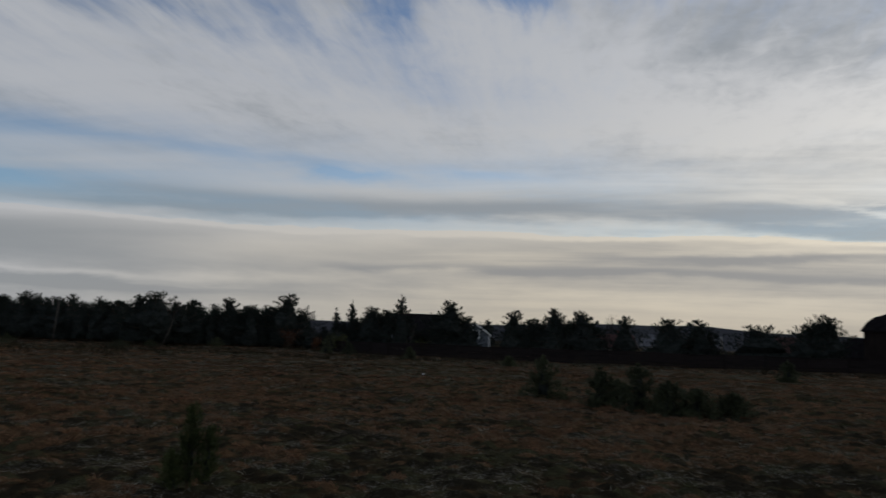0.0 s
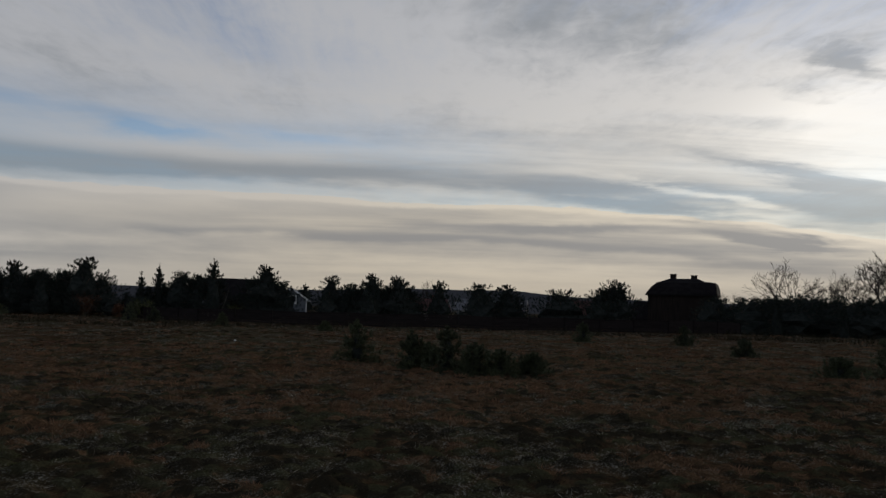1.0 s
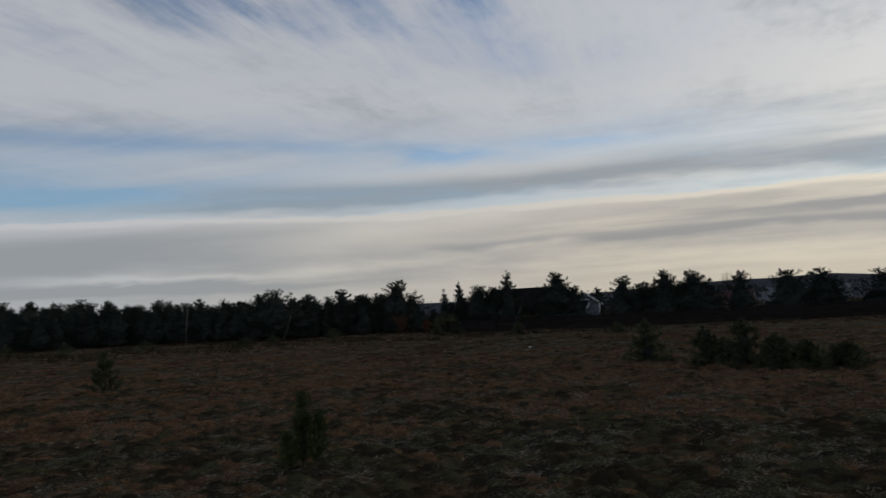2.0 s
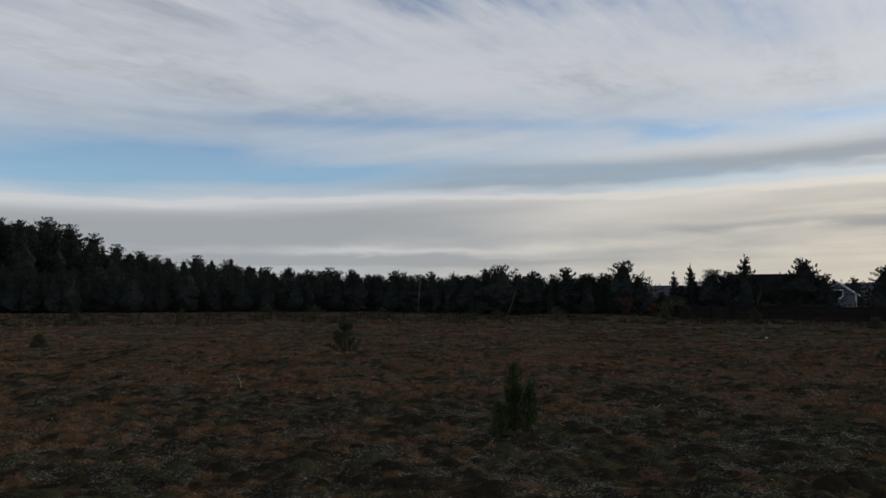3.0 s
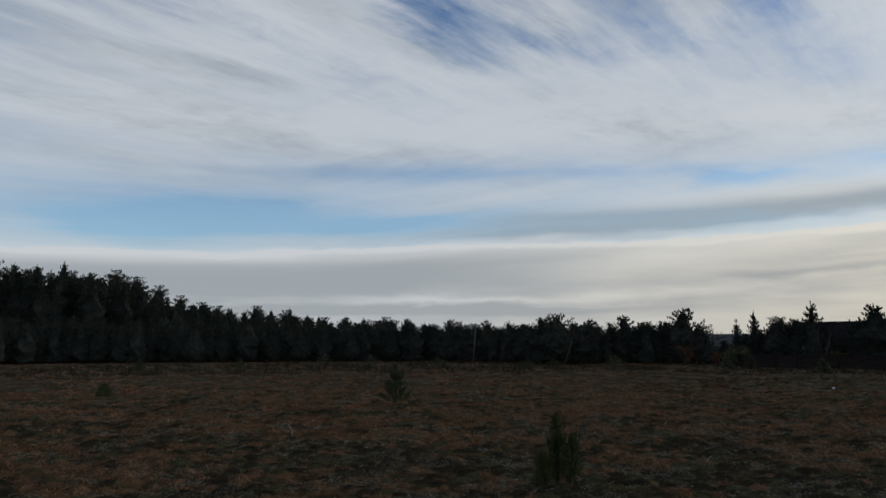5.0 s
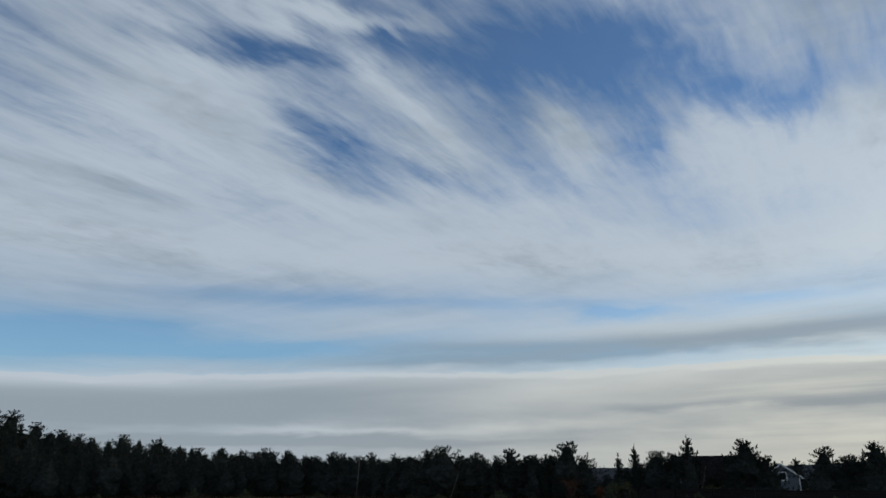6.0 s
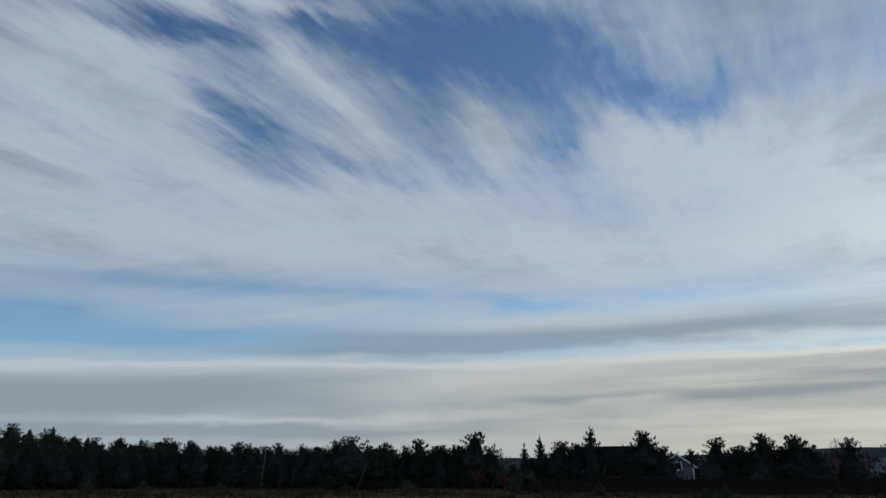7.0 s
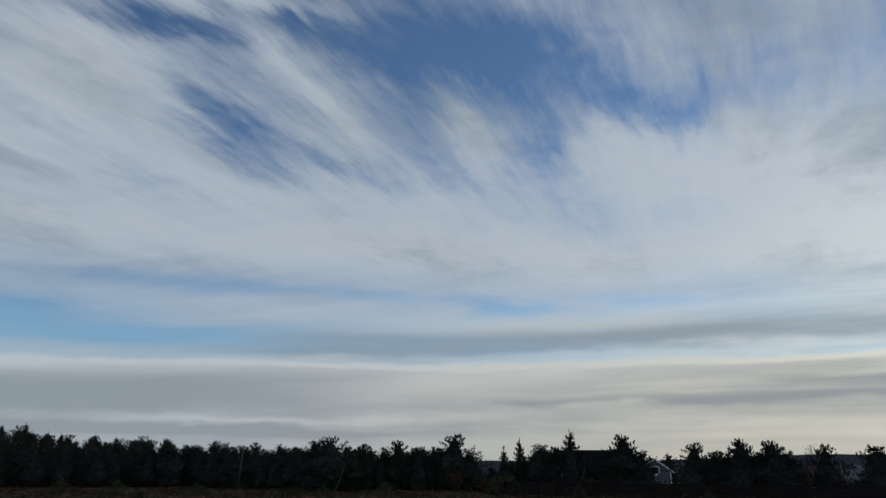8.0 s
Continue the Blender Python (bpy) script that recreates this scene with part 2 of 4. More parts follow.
def speckled(name, a, b, scale, fine=None, rough=0.85, spec=0.2, relief=0.0, per_piece=0.0, stretch=(1, 1, 1)):
    """Two colours mixed by coarse noise, with a finer grain, and optionally a shift from piece to piece."""
    mat, n, shader = material(name, rough, spec=spec)
    coord = n.add("ShaderNodeTexCoord").outputs["Object"]
    scaled = n.add("ShaderNodeMapping")
    scaled.inputs["Scale"].default_value = stretch
    n.put(scaled.inputs[0], coord)
    coarse = n.noise(scaled.outputs[0], scale, 5.0)
    grain = n.noise(scaled.outputs[0], fine or scale * 9, 3.0)
    fac = n.total(n.math("MULTIPLY", coarse, 1.4), n.math("MULTIPLY", grain, 0.6), -0.5)
    if per_piece:
        island = n.add("ShaderNodeNewGeometry").outputs["Random Per Island"]
        whole = n.add("ShaderNodeObjectInfo").outputs["Random"]
        fac = n.total(fac, n.math("MULTIPLY", n.math("SUBTRACT", island, 0.5), per_piece), n.math("MULTIPLY", n.math("SUBTRACT", whole, 0.5), per_piece * 0.6))
    n.put(shader.inputs["Base Color"], n.mix(n.step(fac, 0.15, 0.85), a, b))
    if relief:
        bump(n, shader, grain, 0.6, relief)
    return mat


def ground_material():
    mat, n, shader = material("heath_soil", 1.0, spec=0.0)
    coord = n.add("ShaderNodeTexCoord").outputs["Object"]
    big, mid, small = n.noise(coord, 0.11, 5.0), n.noise(coord, 0.9, 5.0), n.noise(coord, 7.0, 6.0, 0.65)
    grit = n.noise(coord, 40.0, 4.0, 0.7)
    clump = n.noise(coord, 3.2, 4.0, 0.6)
    brown = n.mix(n.step(n.total(n.math("MULTIPLY", clump, 0.25), n.math("MULTIPLY", small, 0.8)), 0.4, 0.66), (0.034, 0.021, 0.012), (0.082, 0.051, 0.027))
    green = n.mix(n.step(n.total(n.math("MULTIPLY", clump, 0.25), n.math("MULTIPLY", small, 0.8)), 0.4, 0.66), (0.029, 0.026, 0.015), (0.074, 0.066, 0.037))
    base = n.mix(n.step(n.total(n.math("MULTIPLY", big, 0.7), n.math("MULTIPLY", mid, 0.5)), 0.5, 0.72), brown, green)
    growth = n.add("ShaderNodeAttribute", attribute_name="growth").outputs["Fac"]
    cover = n.add("ShaderNodeAttribute", attribute_name="cover").outputs["Fac"]
    heather = n.mix(small, (0.01, 0.0085, 0.006), (0.042, 0.036, 0.023))
    moss = n.mix(small, (0.022, 0.022, 0.012), (0.08, 0.076, 0.04))
    russet = n.mix(small, (0.041, 0.024, 0.013), (0.164, 0.098, 0.052))
    plants = n.mix(n.step(growth, 0.2, 0.4), heather, n.mix(n.step(growth, 0.6, 0.8), moss, russet))
    base = n.mix(n.math("MULTIPLY", cover, n.step(small, 0.3, 0.5, 0.6, 1.0)), base, plants)
    base = n.mix(n.step(grit, 0.6, 0.36, 0.0, 0.6), base, (0.018, 0.014, 0.009))
    pale = n.math("MULTIPLY", n.step(n.total(mid, n.math("MULTIPLY", small, 0.7)), 0.8, 0.95), n.step(grit, 0.52, 0.62))
    pale = n.math("MULTIPLY", pale, n.math("SUBTRACT", 1.0, n.math("MULTIPLY", cover, 0.7)))
    base = n.mix(n.math("MULTIPLY", pale, 0.75), base, (0.3, 0.28, 0.24))
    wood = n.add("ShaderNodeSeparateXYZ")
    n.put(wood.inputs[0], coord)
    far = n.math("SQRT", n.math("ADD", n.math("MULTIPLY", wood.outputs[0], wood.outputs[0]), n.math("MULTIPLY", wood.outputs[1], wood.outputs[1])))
    # The far woods' blue-grey tint stands in for the haze of distance.
    hazed_woods = n.mix(n.noise(coord, 0.06, 6.0, 0.7), (0.034, 0.036, 0.041), (0.075, 0.077, 0.084))
    n.put(shader.inputs["Base Color"], n.mix(n.step(far, 420.0, 560.0), base, hazed_woods))
    bump(n, shader, n.total(n.math("MULTIPLY", clump, 0.5), n.math("MULTIPLY", small, 0.6), n.math("MULTIPLY", grit, 0.3)), 0.9, 0.05)
    return mat


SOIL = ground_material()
NEEDLES = speckled("pine_needles", (0.018, 0.024, 0.0195), (0.034, 0.043, 0.035), 0.6, 6.0, 0.85, spec=0.02, per_piece=0.35)
DARK_NEEDLES = speckled("spruce_needles", (0.018, 0.024, 0.0195), (0.034, 0.043, 0.035), 0.6, 6.0, 0.85, spec=0.02, per_piece=0.35)
YOUNG_NEEDLES = speckled("young_pine_needles", (0.034, 0.046, 0.018), (0.09, 0.105, 0.042), 3.0, 20.0, 0.65, spec=0.05, per_piece=0.8)
# Inside the crowns: dead twigs, with the deep shade put into their colour.
SHADED_TWIGS = speckled("shaded_inner_twigs", (0.017, 0.02, 0.018), (0.036, 0.04, 0.036), 3.0, 18.0, 0.95, spec=0.0)
BARK = speckled("pine_bark", (0.05, 0.035, 0.026), (0.14, 0.085, 0.055), 6.0, 40.0, 0.95, relief=0.01, stretch=(1, 1, 0.3))
DARK_BARK = speckled("dark_grey_bark", (0.022, 0.019, 0.017), (0.055, 0.048, 0.042), 6.0, 40.0, 0.95, relief=0.01, stretch=(1, 1, 0.3))
GREY_BARK = speckled("grey_bark", (0.05, 0.043, 0.037), (0.13, 0.112, 0.095), 6.0, 40.0, 0.95, relief=0.01, stretch=(1, 1, 0.3))
BIRCH_BARK = speckled("birch_bark", (0.2, 0.18, 0.16), (0.42, 0.4, 0.36), 5.0, 30.0, 0.8, stretch=(0.4, 0.4, 2))
RUSSET = speckled("dry_russet_grass", (0.084, 0.046, 0.028), (0.298, 0.165, 0.094), 0.5, 9.0, 0.9, spec=0.02, per_piece=0.8)
STRAW = speckled("bleached_grass", (0.16, 0.14, 0.1), (0.46, 0.42, 0.33), 0.8, 9.0, 0.85, spec=0.02, per_piece=0.8)
MOSS = speckled("dark_heather", (0.014, 0.012, 0.008), (0.05, 0.043, 0.026), 0.7, 9.0, 0.95, spec=0.02, per_piece=0.8)
LICHEN = speckled("pale_lichen", (0.16, 0.155, 0.12), (0.41, 0.4, 0.32), 2.0, 20.0, 0.95, spec=0.02, per_piece=0.6)
GREEN = speckled("low_green_growth", (0.024, 0.028, 0.011), (0.105, 0.108, 0.04), 0.8, 9.0, 0.9, spec=0.02, per_piece=0.8)
DEAD_LEAF = speckled("rusty_leaves", (0.055, 0.026, 0.015), (0.15, 0.066, 0.034), 0.8, 9.0, 0.85, spec=0.02, per_piece=0.8)
TWIGS = speckled("bare_twigs", (0.022, 0.019, 0.017), (0.05, 0.043, 0.037), 2.0, 9.0, 0.95, spec=0.02)


# ---- shapes ----
def mesh_of(name, verts, faces, mat, smooth=False):
    me = bpy.data.meshes.new(name)
    me.from_pydata(verts, [], faces)
    me.materials.append(mat)
    if smooth:
        me.polygons.foreach_set("use_smooth", [True] * len(me.polygons))
    me.update()
    return me


def part(name, data, parent, label="", m=None):
    ob = new(name, data)
    ob.parent = parent
    if m is not None:
        ob.matrix_basis = m
    return tagged(ob, label)


def thing(name, label, category, group="", kind="", m=None):
    ob = new(name)
    ob.empty_display_size = 0.3
    if m is not None:
        ob.matrix_basis = m
    return tagged(ob, label, category, group, kind)


def spot(az, d, z=0.0):
    """A point d metres from the origin at an azimuth in degrees, clockwise from +y."""
    return Vector((d * math.sin(radians(az)), d * math.cos(radians(az)), z))


def smooth01(v, low, high):
    s = np.clip((np.asarray(v, float) - low) / (high - low), 0, 1)
    return s * s * (3 - 2 * s)


def wave(x, y, scale, seed):
    """A cheap smooth field, about -1 to 1, from a few turned waves."""
    rng = np.random.RandomState(seed)
    out = 0
    for _ in range(7):
        a, k, ph = rng.uniform(0, 6.283), rng.uniform(0.6, 1.7) / scale, rng.uniform(0, 6.283)
        out = out + np.sin((x * np.cos(a) + y * np.sin(a)) * k * 6.283 + ph)
    return out / 3.2


def chance(i, j, k):
    """A repeatable random number, 0 to 1, for each cell of a grid."""
    v = np.sin(i * 127.1 + j * 311.7 + k * 74.7) * 43758.5453
    return v - np.floor(v)


def tussocks(x, y):
    """Small hummocks of grass and heather: their height, how far they cover the soil, and what grows there (0 heather, 0.5 moss, 1 russet grass)."""
    x, y = np.asarray(x, float), np.asarray(y, float)
    d = np.hypot(x, y)
    cell = 0.17
    ci, cj = np.floor(x / cell), np.floor(y / cell)
    best, kind = np.zeros_like(d), np.full_like(d, 0.5)
    for di in (-1, 0, 1):
        for dj in (-1, 0, 1):
            i, j = ci + di, cj + dj
            px, py = (i + chance(i, j, 1)) * cell, (j + chance(i, j, 2)) * cell
            rad = 0.06 + 0.11 * chance(i, j, 3) ** 1.6
            q = np.clip(1 - ((x - px) ** 2 + (y - py) ** 2) / rad ** 2, 0, 1)
            here = (0.25 + 0.75 * chance(i, j, 4)) * q * rad / 0.115
            pd = np.hypot(px, py)
            red = smooth01(0.5 * wave(px, py, 6.5, 31) + 0.6 * wave(px, py, 2.6, 11) + 0.5 * wave(px, py, 0.7, 12) + 1.25 * smooth01(pd + 2.5 * wave(px, py, 5.0, 13), 8.0, 13.5) - 0.8, -0.25, 0.35)
            what = np.where(chance(i, j, 5) < 0.1 + red * 0.7, 1.0, np.where(chance(i, j, 6) < 0.6, 0.0, 0.5))
            kind = np.where(here > best, what, kind)
            best = np.maximum(best, here)
    near = 1 - smooth01(d, 24, 36)
    return 0.068 * best * near, smooth01(best, 0.06, 0.3) * near, kind


def height(x, y):
    """The ground's height: lumpy heath, a wooded rise to the west, lower ground in the east, far ridges."""
    x, y = np.asarray(x, float), np.asarray(y, float)
    d, az = np.hypot(x, y), np.degrees(np.arctan2(x, y))
    near = 1 - smooth01(d, 60, 110)
    h = tussocks(x, y)[0] + near * (0.006 * wave(x, y, 0.42, 7) + 0.02 * wave(x, y, 0.9, 1) + 0.03 * wave(x, y, 2.7, 2) + 0.07 * wave(x, y, 9.0, 3) * smooth01(d, 6, 25))
    rise = smooth01(-az, 9, 33) * (1 - smooth01(-az, 95, 140))
    h = h + 7.5 * rise * smooth01(d, 98, 150) + 4.0 * rise * smooth01(d, 150, 300)
    east = smooth01(az, 31, 42) * (1 - smooth01(az, 100, 150))
    h = h - 1.6 * east * smooth01(d, 62, 90)
    ridge = np.interp(az, [-180, -60, 5, 18, 27, 33, 41, 46, 51, 58, 75, 120, 180], [14, 20, 17, 20, 19, 25, 31, 31, 24, 20, 16, 14, 14])
    h = h + ridge * smooth01(d, 500, 1250) * (1 + 0.04 * wave(x, y, 140.0, 5))
    return h


def build_ground():
    rings = np.concatenate([[0.6], np.linspace(0.75, 4.1, 48), np.geomspace(4.16, 26, 270), np.geomspace(26.5, 4200, 80)])
    ang = np.radians(np.concatenate([np.arange(-50, 82, 0.27), np.arange(82, 310, 2.0)]))
    turns = len(ang)
    rr, aa = np.meshgrid(rings, ang, indexing="ij")
    x, y = (rr * np.sin(aa)).ravel(), (rr * np.cos(aa)).ravel()
    verts = np.stack([x, y, height(x, y)], -1)
    n = len(rings)
    i, j = np.meshgrid(np.arange(n - 1), np.arange(turns), indexing="ij")
    a, b = (i * turns + j).ravel(), (i * turns + (j + 1) % turns).ravel()
    faces = np.stack([a, a + turns, b + turns, b], -1)
    me = bpy.data.meshes.new("ground")
    total = len(verts) + 1
    verts = np.concatenate([verts, [[0, 0, float(height(0, 0.01))]]])
    cap = [(total - 1, j, (j + 1) % turns) for j in range(turns)]
    me.from_pydata(verts.tolist(), [], faces.tolist() + cap)
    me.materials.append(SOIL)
    _, cover, kind = tussocks(verts[:, 0], verts[:, 1])
    for key, values in (("cover", cover), ("growth", kind)):
        me.attributes.new(key, "FLOAT", "POINT").data.foreach_set("value", values.astype(np.float32))
    me.polygons.foreach_set("use_smooth", [True] * len(me.polygons))
    me.update()
    return tagged(new("ground", me), "open sandy heath with brown dry grass and moss", "ground", kind="structure")


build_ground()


def lift(x, y):
    return float(height(x, y))


def tubes(paths, sides=5):
    """Tapered tubes along paths, each a list of (point, radius): verts and faces."""
    verts, faces = [], []
    for path in paths:
        start = len(verts)
        for k, (p, r) in enumerate(path):
            q = path[min(k + 1, len(path) - 1)][0] - path[max(k - 1, 0)][0]
            q = q.normalized() if q.length > 1e-6 else Vector((0, 0, 1))
            side = q.cross(Vector((0.31, 0.95, 0.02))).normalized()
            other = q.cross(side)
            for s in range(sides):
                a = 6.28319 * s / sides
                verts.append(p + (side * math.cos(a) + other * math.sin(a)) * r)
        for k in range(len(path) - 1):
            for s in range(sides):
                a, b = start + k * sides + s, start + k * sides + (s + 1) % sides
                faces.append((a, b, b + sides, a + sides))
        faces.append(tuple(range(start + sides - 1, start - 1, -1)))
        faces.append(tuple(range(start + (len(path) - 1) * sides, start + len(path) * sides)))
    return [tuple(v) for v in verts], faces


def blades(roots, ways, lengths, widths, rng):
    """One narrow pointed leaf per row, as verts and faces."""
    roots, ways = np.asarray(roots), np.asarray(ways)
    ways = ways / np.linalg.norm(ways, axis=1, keepdims=True)
    side = np.cross(ways, rng.normal(size=ways.shape))
    side /= np.linalg.norm(side, axis=1, keepdims=True) + 1e-9
    L, W = np.asarray(lengths)[:, None], np.asarray(widths)[:, None]
    tip = roots + ways * L + rng.normal(size=ways.shape) * L * 0.12
    verts = np.stack([roots - side * W * 0.5, roots + side * W * 0.5, tip], 1).reshape(-1, 3)
    k = np.arange(len(roots))[:, None] * 3
    return verts.tolist(), (k + np.array([0, 1, 2])).tolist()


def pine_meshes(rng, h, spread, base=0.06, layers=11, per=6, clumps=3.0, needle=0.2, top=0.5, belly=0.3, droop=0.15, mat=None, bark=None, count=13, thin=0.02, blade=0.26, candle=0.22, core=0.5, ragged=(0.65, 1.2)):
    """Trunk with limbs, and crown of needle tufts, of a pine of height h. spread: crown radius; belly: the height of its widest part."""
    mat, bark = mat or NEEDLES, bark or BARK
    lean = Vector((rng.normal() * 0.02, rng.normal() * 0.02, 1))
    spine = lambda s: Vector((lean.x * s * h + 0.02 * h * math.sin(s * 5), lean.y * s * h, s * h))
    paths = [[(spine(s), h * (thin * (1 - s) + 0.0025)) for s in np.linspace(-0.02, 0.97, 7)]]
    roots, ways, lens = [], [], []

    def tuft(p, way, size, number):
        for _ in range(number):
            w = Vector(way) * 0.8 + Vector(rng.normal(size=3)) * 0.55 + Vector((0, 0, 0.25))
            roots.append(p + Vector(rng.normal(size=3)) * size * 0.18)
            ways.append(w)
            lens.append(size * rng.uniform(0.6, 1.15))

    def girth(s):
        return (s - base) / max(belly - base, 0.01) * 0.35 + 0.65 if s < belly else (1 - (s - belly) / (1 - belly)) ** top

    # The crown's dense heart of twigs: a closed hull, coloured dark for deep shade.
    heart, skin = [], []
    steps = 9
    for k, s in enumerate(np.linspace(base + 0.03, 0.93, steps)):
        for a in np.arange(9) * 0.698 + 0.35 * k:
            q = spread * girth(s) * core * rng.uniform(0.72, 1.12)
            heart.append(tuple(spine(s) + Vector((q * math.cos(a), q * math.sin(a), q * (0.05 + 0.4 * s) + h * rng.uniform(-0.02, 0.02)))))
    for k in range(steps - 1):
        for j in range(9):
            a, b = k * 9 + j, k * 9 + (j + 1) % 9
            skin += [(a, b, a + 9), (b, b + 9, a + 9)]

    for k in range(layers):
        s = base + (0.97 - base) * (k + rng.uniform(-0.25, 0.25)) / (layers - 1)
        s = min(max(s, base), 0.96)
        wide = girth(s)
        size = needle * (0.6 + 0.4 * min(1.0, wide * 1.4)) * (0.7 if s > 0.84 else 1.0)
        start = rng.uniform(0, 6.28)
        for b in range(per):
            if rng.uniform() < 0.12:
                continue
            a = start + 6.283 * b / per + rng.normal() * 0.25
            reach = max(spread * wide * rng.uniform(*ragged), 0.05 * spread)
            rising = rng.uniform(0.0, 0.35) + 0.6 * s
            p0 = spine(s)
            out = Vector((math.cos(a), math.sin(a), 0))
            ends = [p0 + out * reach * f + Vector((0, 0, reach * (rising * f * f - droop * f))) for f in (0, 0.35, 0.7, 1.0)]
            paths.append([(p, h * 0.004 * (1.15 - f) * (0.4 + wide)) for p, f in zip(ends, (0, 0.35, 0.7, 1.0))])
            for _ in range(max(2, int(clumps * (0.6 + reach / spread * 2)))):
                f = rng.uniform(0.1, 1.0)
                q = ends[0].lerp(ends[3], f) if f < 0.5 else ends[1].lerp(ends[3], (f - 0.35) / 0.65)
                q = q + Vector(rng.normal(size=3)) * reach * 0.13
                tuft(q, (out * 0.7 + Vector((0, 0, 0.5))), size, count)
            tuft(ends[3], out * 0.5 + Vector((0, 0, 0.9)), size, count)
            # An upright shoot at the branch's end.
            if s < 0.45 or s > 0.84:
                continue
            shoot = reach * candle + needle * 0.4
            shoot_end = ends[3] + out * shoot * 0.3 + Vector((0, 0, shoot))
            for f in (0.25, 0.6, 0.95):
                tuft(ends[3].lerp(shoot_end, f), out * 0.2 + Vector((0, 0, 1.2)), size * 0.75, count // 2)
    for f in (0.86, 0.9, 0.94, 0.98):
        tuft(spine(f) - Vector((0, 0, needle * 0.4)), (0, 0, 1.6), needle * 0.6, count // 2)
    tuft(spine(1.0), (0, 0, 2.4), needle * 0.5, count // 3)
    tv, tf = tubes(paths[:1], 6)
    lv, lf = tubes([path[::3] if len(path) == 4 else path for path in paths[1::2 if needle > 0.3 else 1]], 3)
    tf += [tuple(v + len(tv) for v in face) for face in lf]
    tv += lv
    wd = needle * blade
    cv, cf = blades([tuple(r) for r in roots], [tuple(w) for w in ways], lens, np.full(len(lens), wd), rng)
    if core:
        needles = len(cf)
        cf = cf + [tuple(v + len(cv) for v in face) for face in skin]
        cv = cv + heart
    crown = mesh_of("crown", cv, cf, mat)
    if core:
        crown.materials.append(SHADED_TWIGS)
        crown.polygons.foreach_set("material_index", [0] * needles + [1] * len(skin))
    return mesh_of("trunk", tv, tf, bark, True), crown


def scots_meshes(r, h, spread, base=0.05, whorls=10, per=6, belly=0.3, top=0.8, needle=0.12, shoot=0.34, count=20, blade=0.4, core=0.5, rise=0.16, mat=None, bark=None, thin=0.016):
    """Trunk with limbs, and crown, of a pine that bears its needles in brushes on upturned shoots, whorl above whorl."""
    lean = Vector((r.normal() * 0.025, r.normal() * 0.025, 1))
    bow = r.uniform(-0.025, 0.025)
    spine = lambda s: Vector((lean.x * s * h + bow * h * math.sin(s * 4.5), lean.y * s * h, s * h))
    paths = [[(spine(s), h * (thin * (1 - s) + 0.002)) for s in np.linspace(-0.02, 0.98, 7)]]
    roots, ways, lens = [], [], []

    def brush(p, axis, long, number):
        axis = np.array(axis) / np.linalg.norm(axis)
        at = np.array(p) + axis * long * r.uniform(-0.15, 1.0, (number, 1))
        roots.append(at + r.normal(size=(number, 3)) * long * 0.06)
        ways.append(axis * 0.95 + r.normal(size=(number, 3)) * 0.38)
        lens.append(needle * min(1.0, 0.45 + long / shoot * 0.6) * r.uniform(0.65, 1.15, number))

    def girth(s):
        return 0.8 + 0.2 * (s - base) / max(belly - base, 0.01) if s < belly else max(1 - (s - belly) / (1 - belly), 0.0) ** top

    # A closed filling hull, its dark colour standing in for the crown's inner shade.
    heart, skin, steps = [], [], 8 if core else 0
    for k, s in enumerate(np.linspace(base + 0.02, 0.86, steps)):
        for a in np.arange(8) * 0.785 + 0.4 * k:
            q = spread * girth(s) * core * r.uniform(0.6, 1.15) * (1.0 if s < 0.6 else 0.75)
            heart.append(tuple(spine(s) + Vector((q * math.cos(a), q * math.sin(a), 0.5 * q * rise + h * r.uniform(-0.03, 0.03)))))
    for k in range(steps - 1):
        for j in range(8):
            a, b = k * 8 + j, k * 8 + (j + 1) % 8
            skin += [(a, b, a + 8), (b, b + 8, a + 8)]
    for k in range(whorls):
        s = min(base + (0.87 - base) * (k / (whorls - 1)) ** 0.95 + r.uniform(-0.3, 0.3) / whorls, 0.9)
        wide, start = girth(max(s, base)), r.uniform(0, 6.28)
        vigour = r.uniform(0.8, 1.12)
        for b in range(per if s < 0.82 else per - 2):
            if r.uniform() < 0.1:
                continue
            a = start + 6.283 * b / per + r.normal() * 0.22
            out = Vector((math.cos(a), math.sin(a), 0))
            reach = max(spread * wide * r.uniform(0.7, 1.12) * vigour, shoot * 0.5)
            lift_angle = rise * r.uniform(0.6, 1.3) + 1.15 * max(s - 0.15, 0.0) ** 1.3
            flat, tall = math.cos(lift_angle), math.sin(lift_angle)
            along = lambda f: spine(s) + out * reach * flat * f + Vector((0, 0, reach * tall * f ** 1.4))
            paths.append([(along(f), h * 0.0035 * (1.1 - f) * (0.4 + wide)) for f in (0, 0.5, 1.0)])
            up = Vector((0, 0, 0.75 + 1.6 * s))
            long = shoot * (1.1 - 0.6 * s)
            brush(along(1.0), out * 0.5 + up, long * r.uniform(0.7, 1.2), count)
            for f in (0.2, 0.4, 0.6, 0.8):
                brush(along(f) + Vector(r.normal(size=3)) * shoot * 0.25, out * 0.5 + up, long * 0.9, count)
            if reach < shoot * 1.3:
                continue
            for f in (0.5, 0.78):
                for sign in (-1, 1):
                    turn = a + sign * r.uniform(0.5, 1.0)
                    way = Vector((math.cos(turn), math.sin(turn), 0.45))
                    end = along(f) + way * reach * r.uniform(0.25, 0.48) * (1.1 - 0.5 * s)
                    brush(end, way * 0.5 + up, long * r.uniform(0.6, 1.1), count)
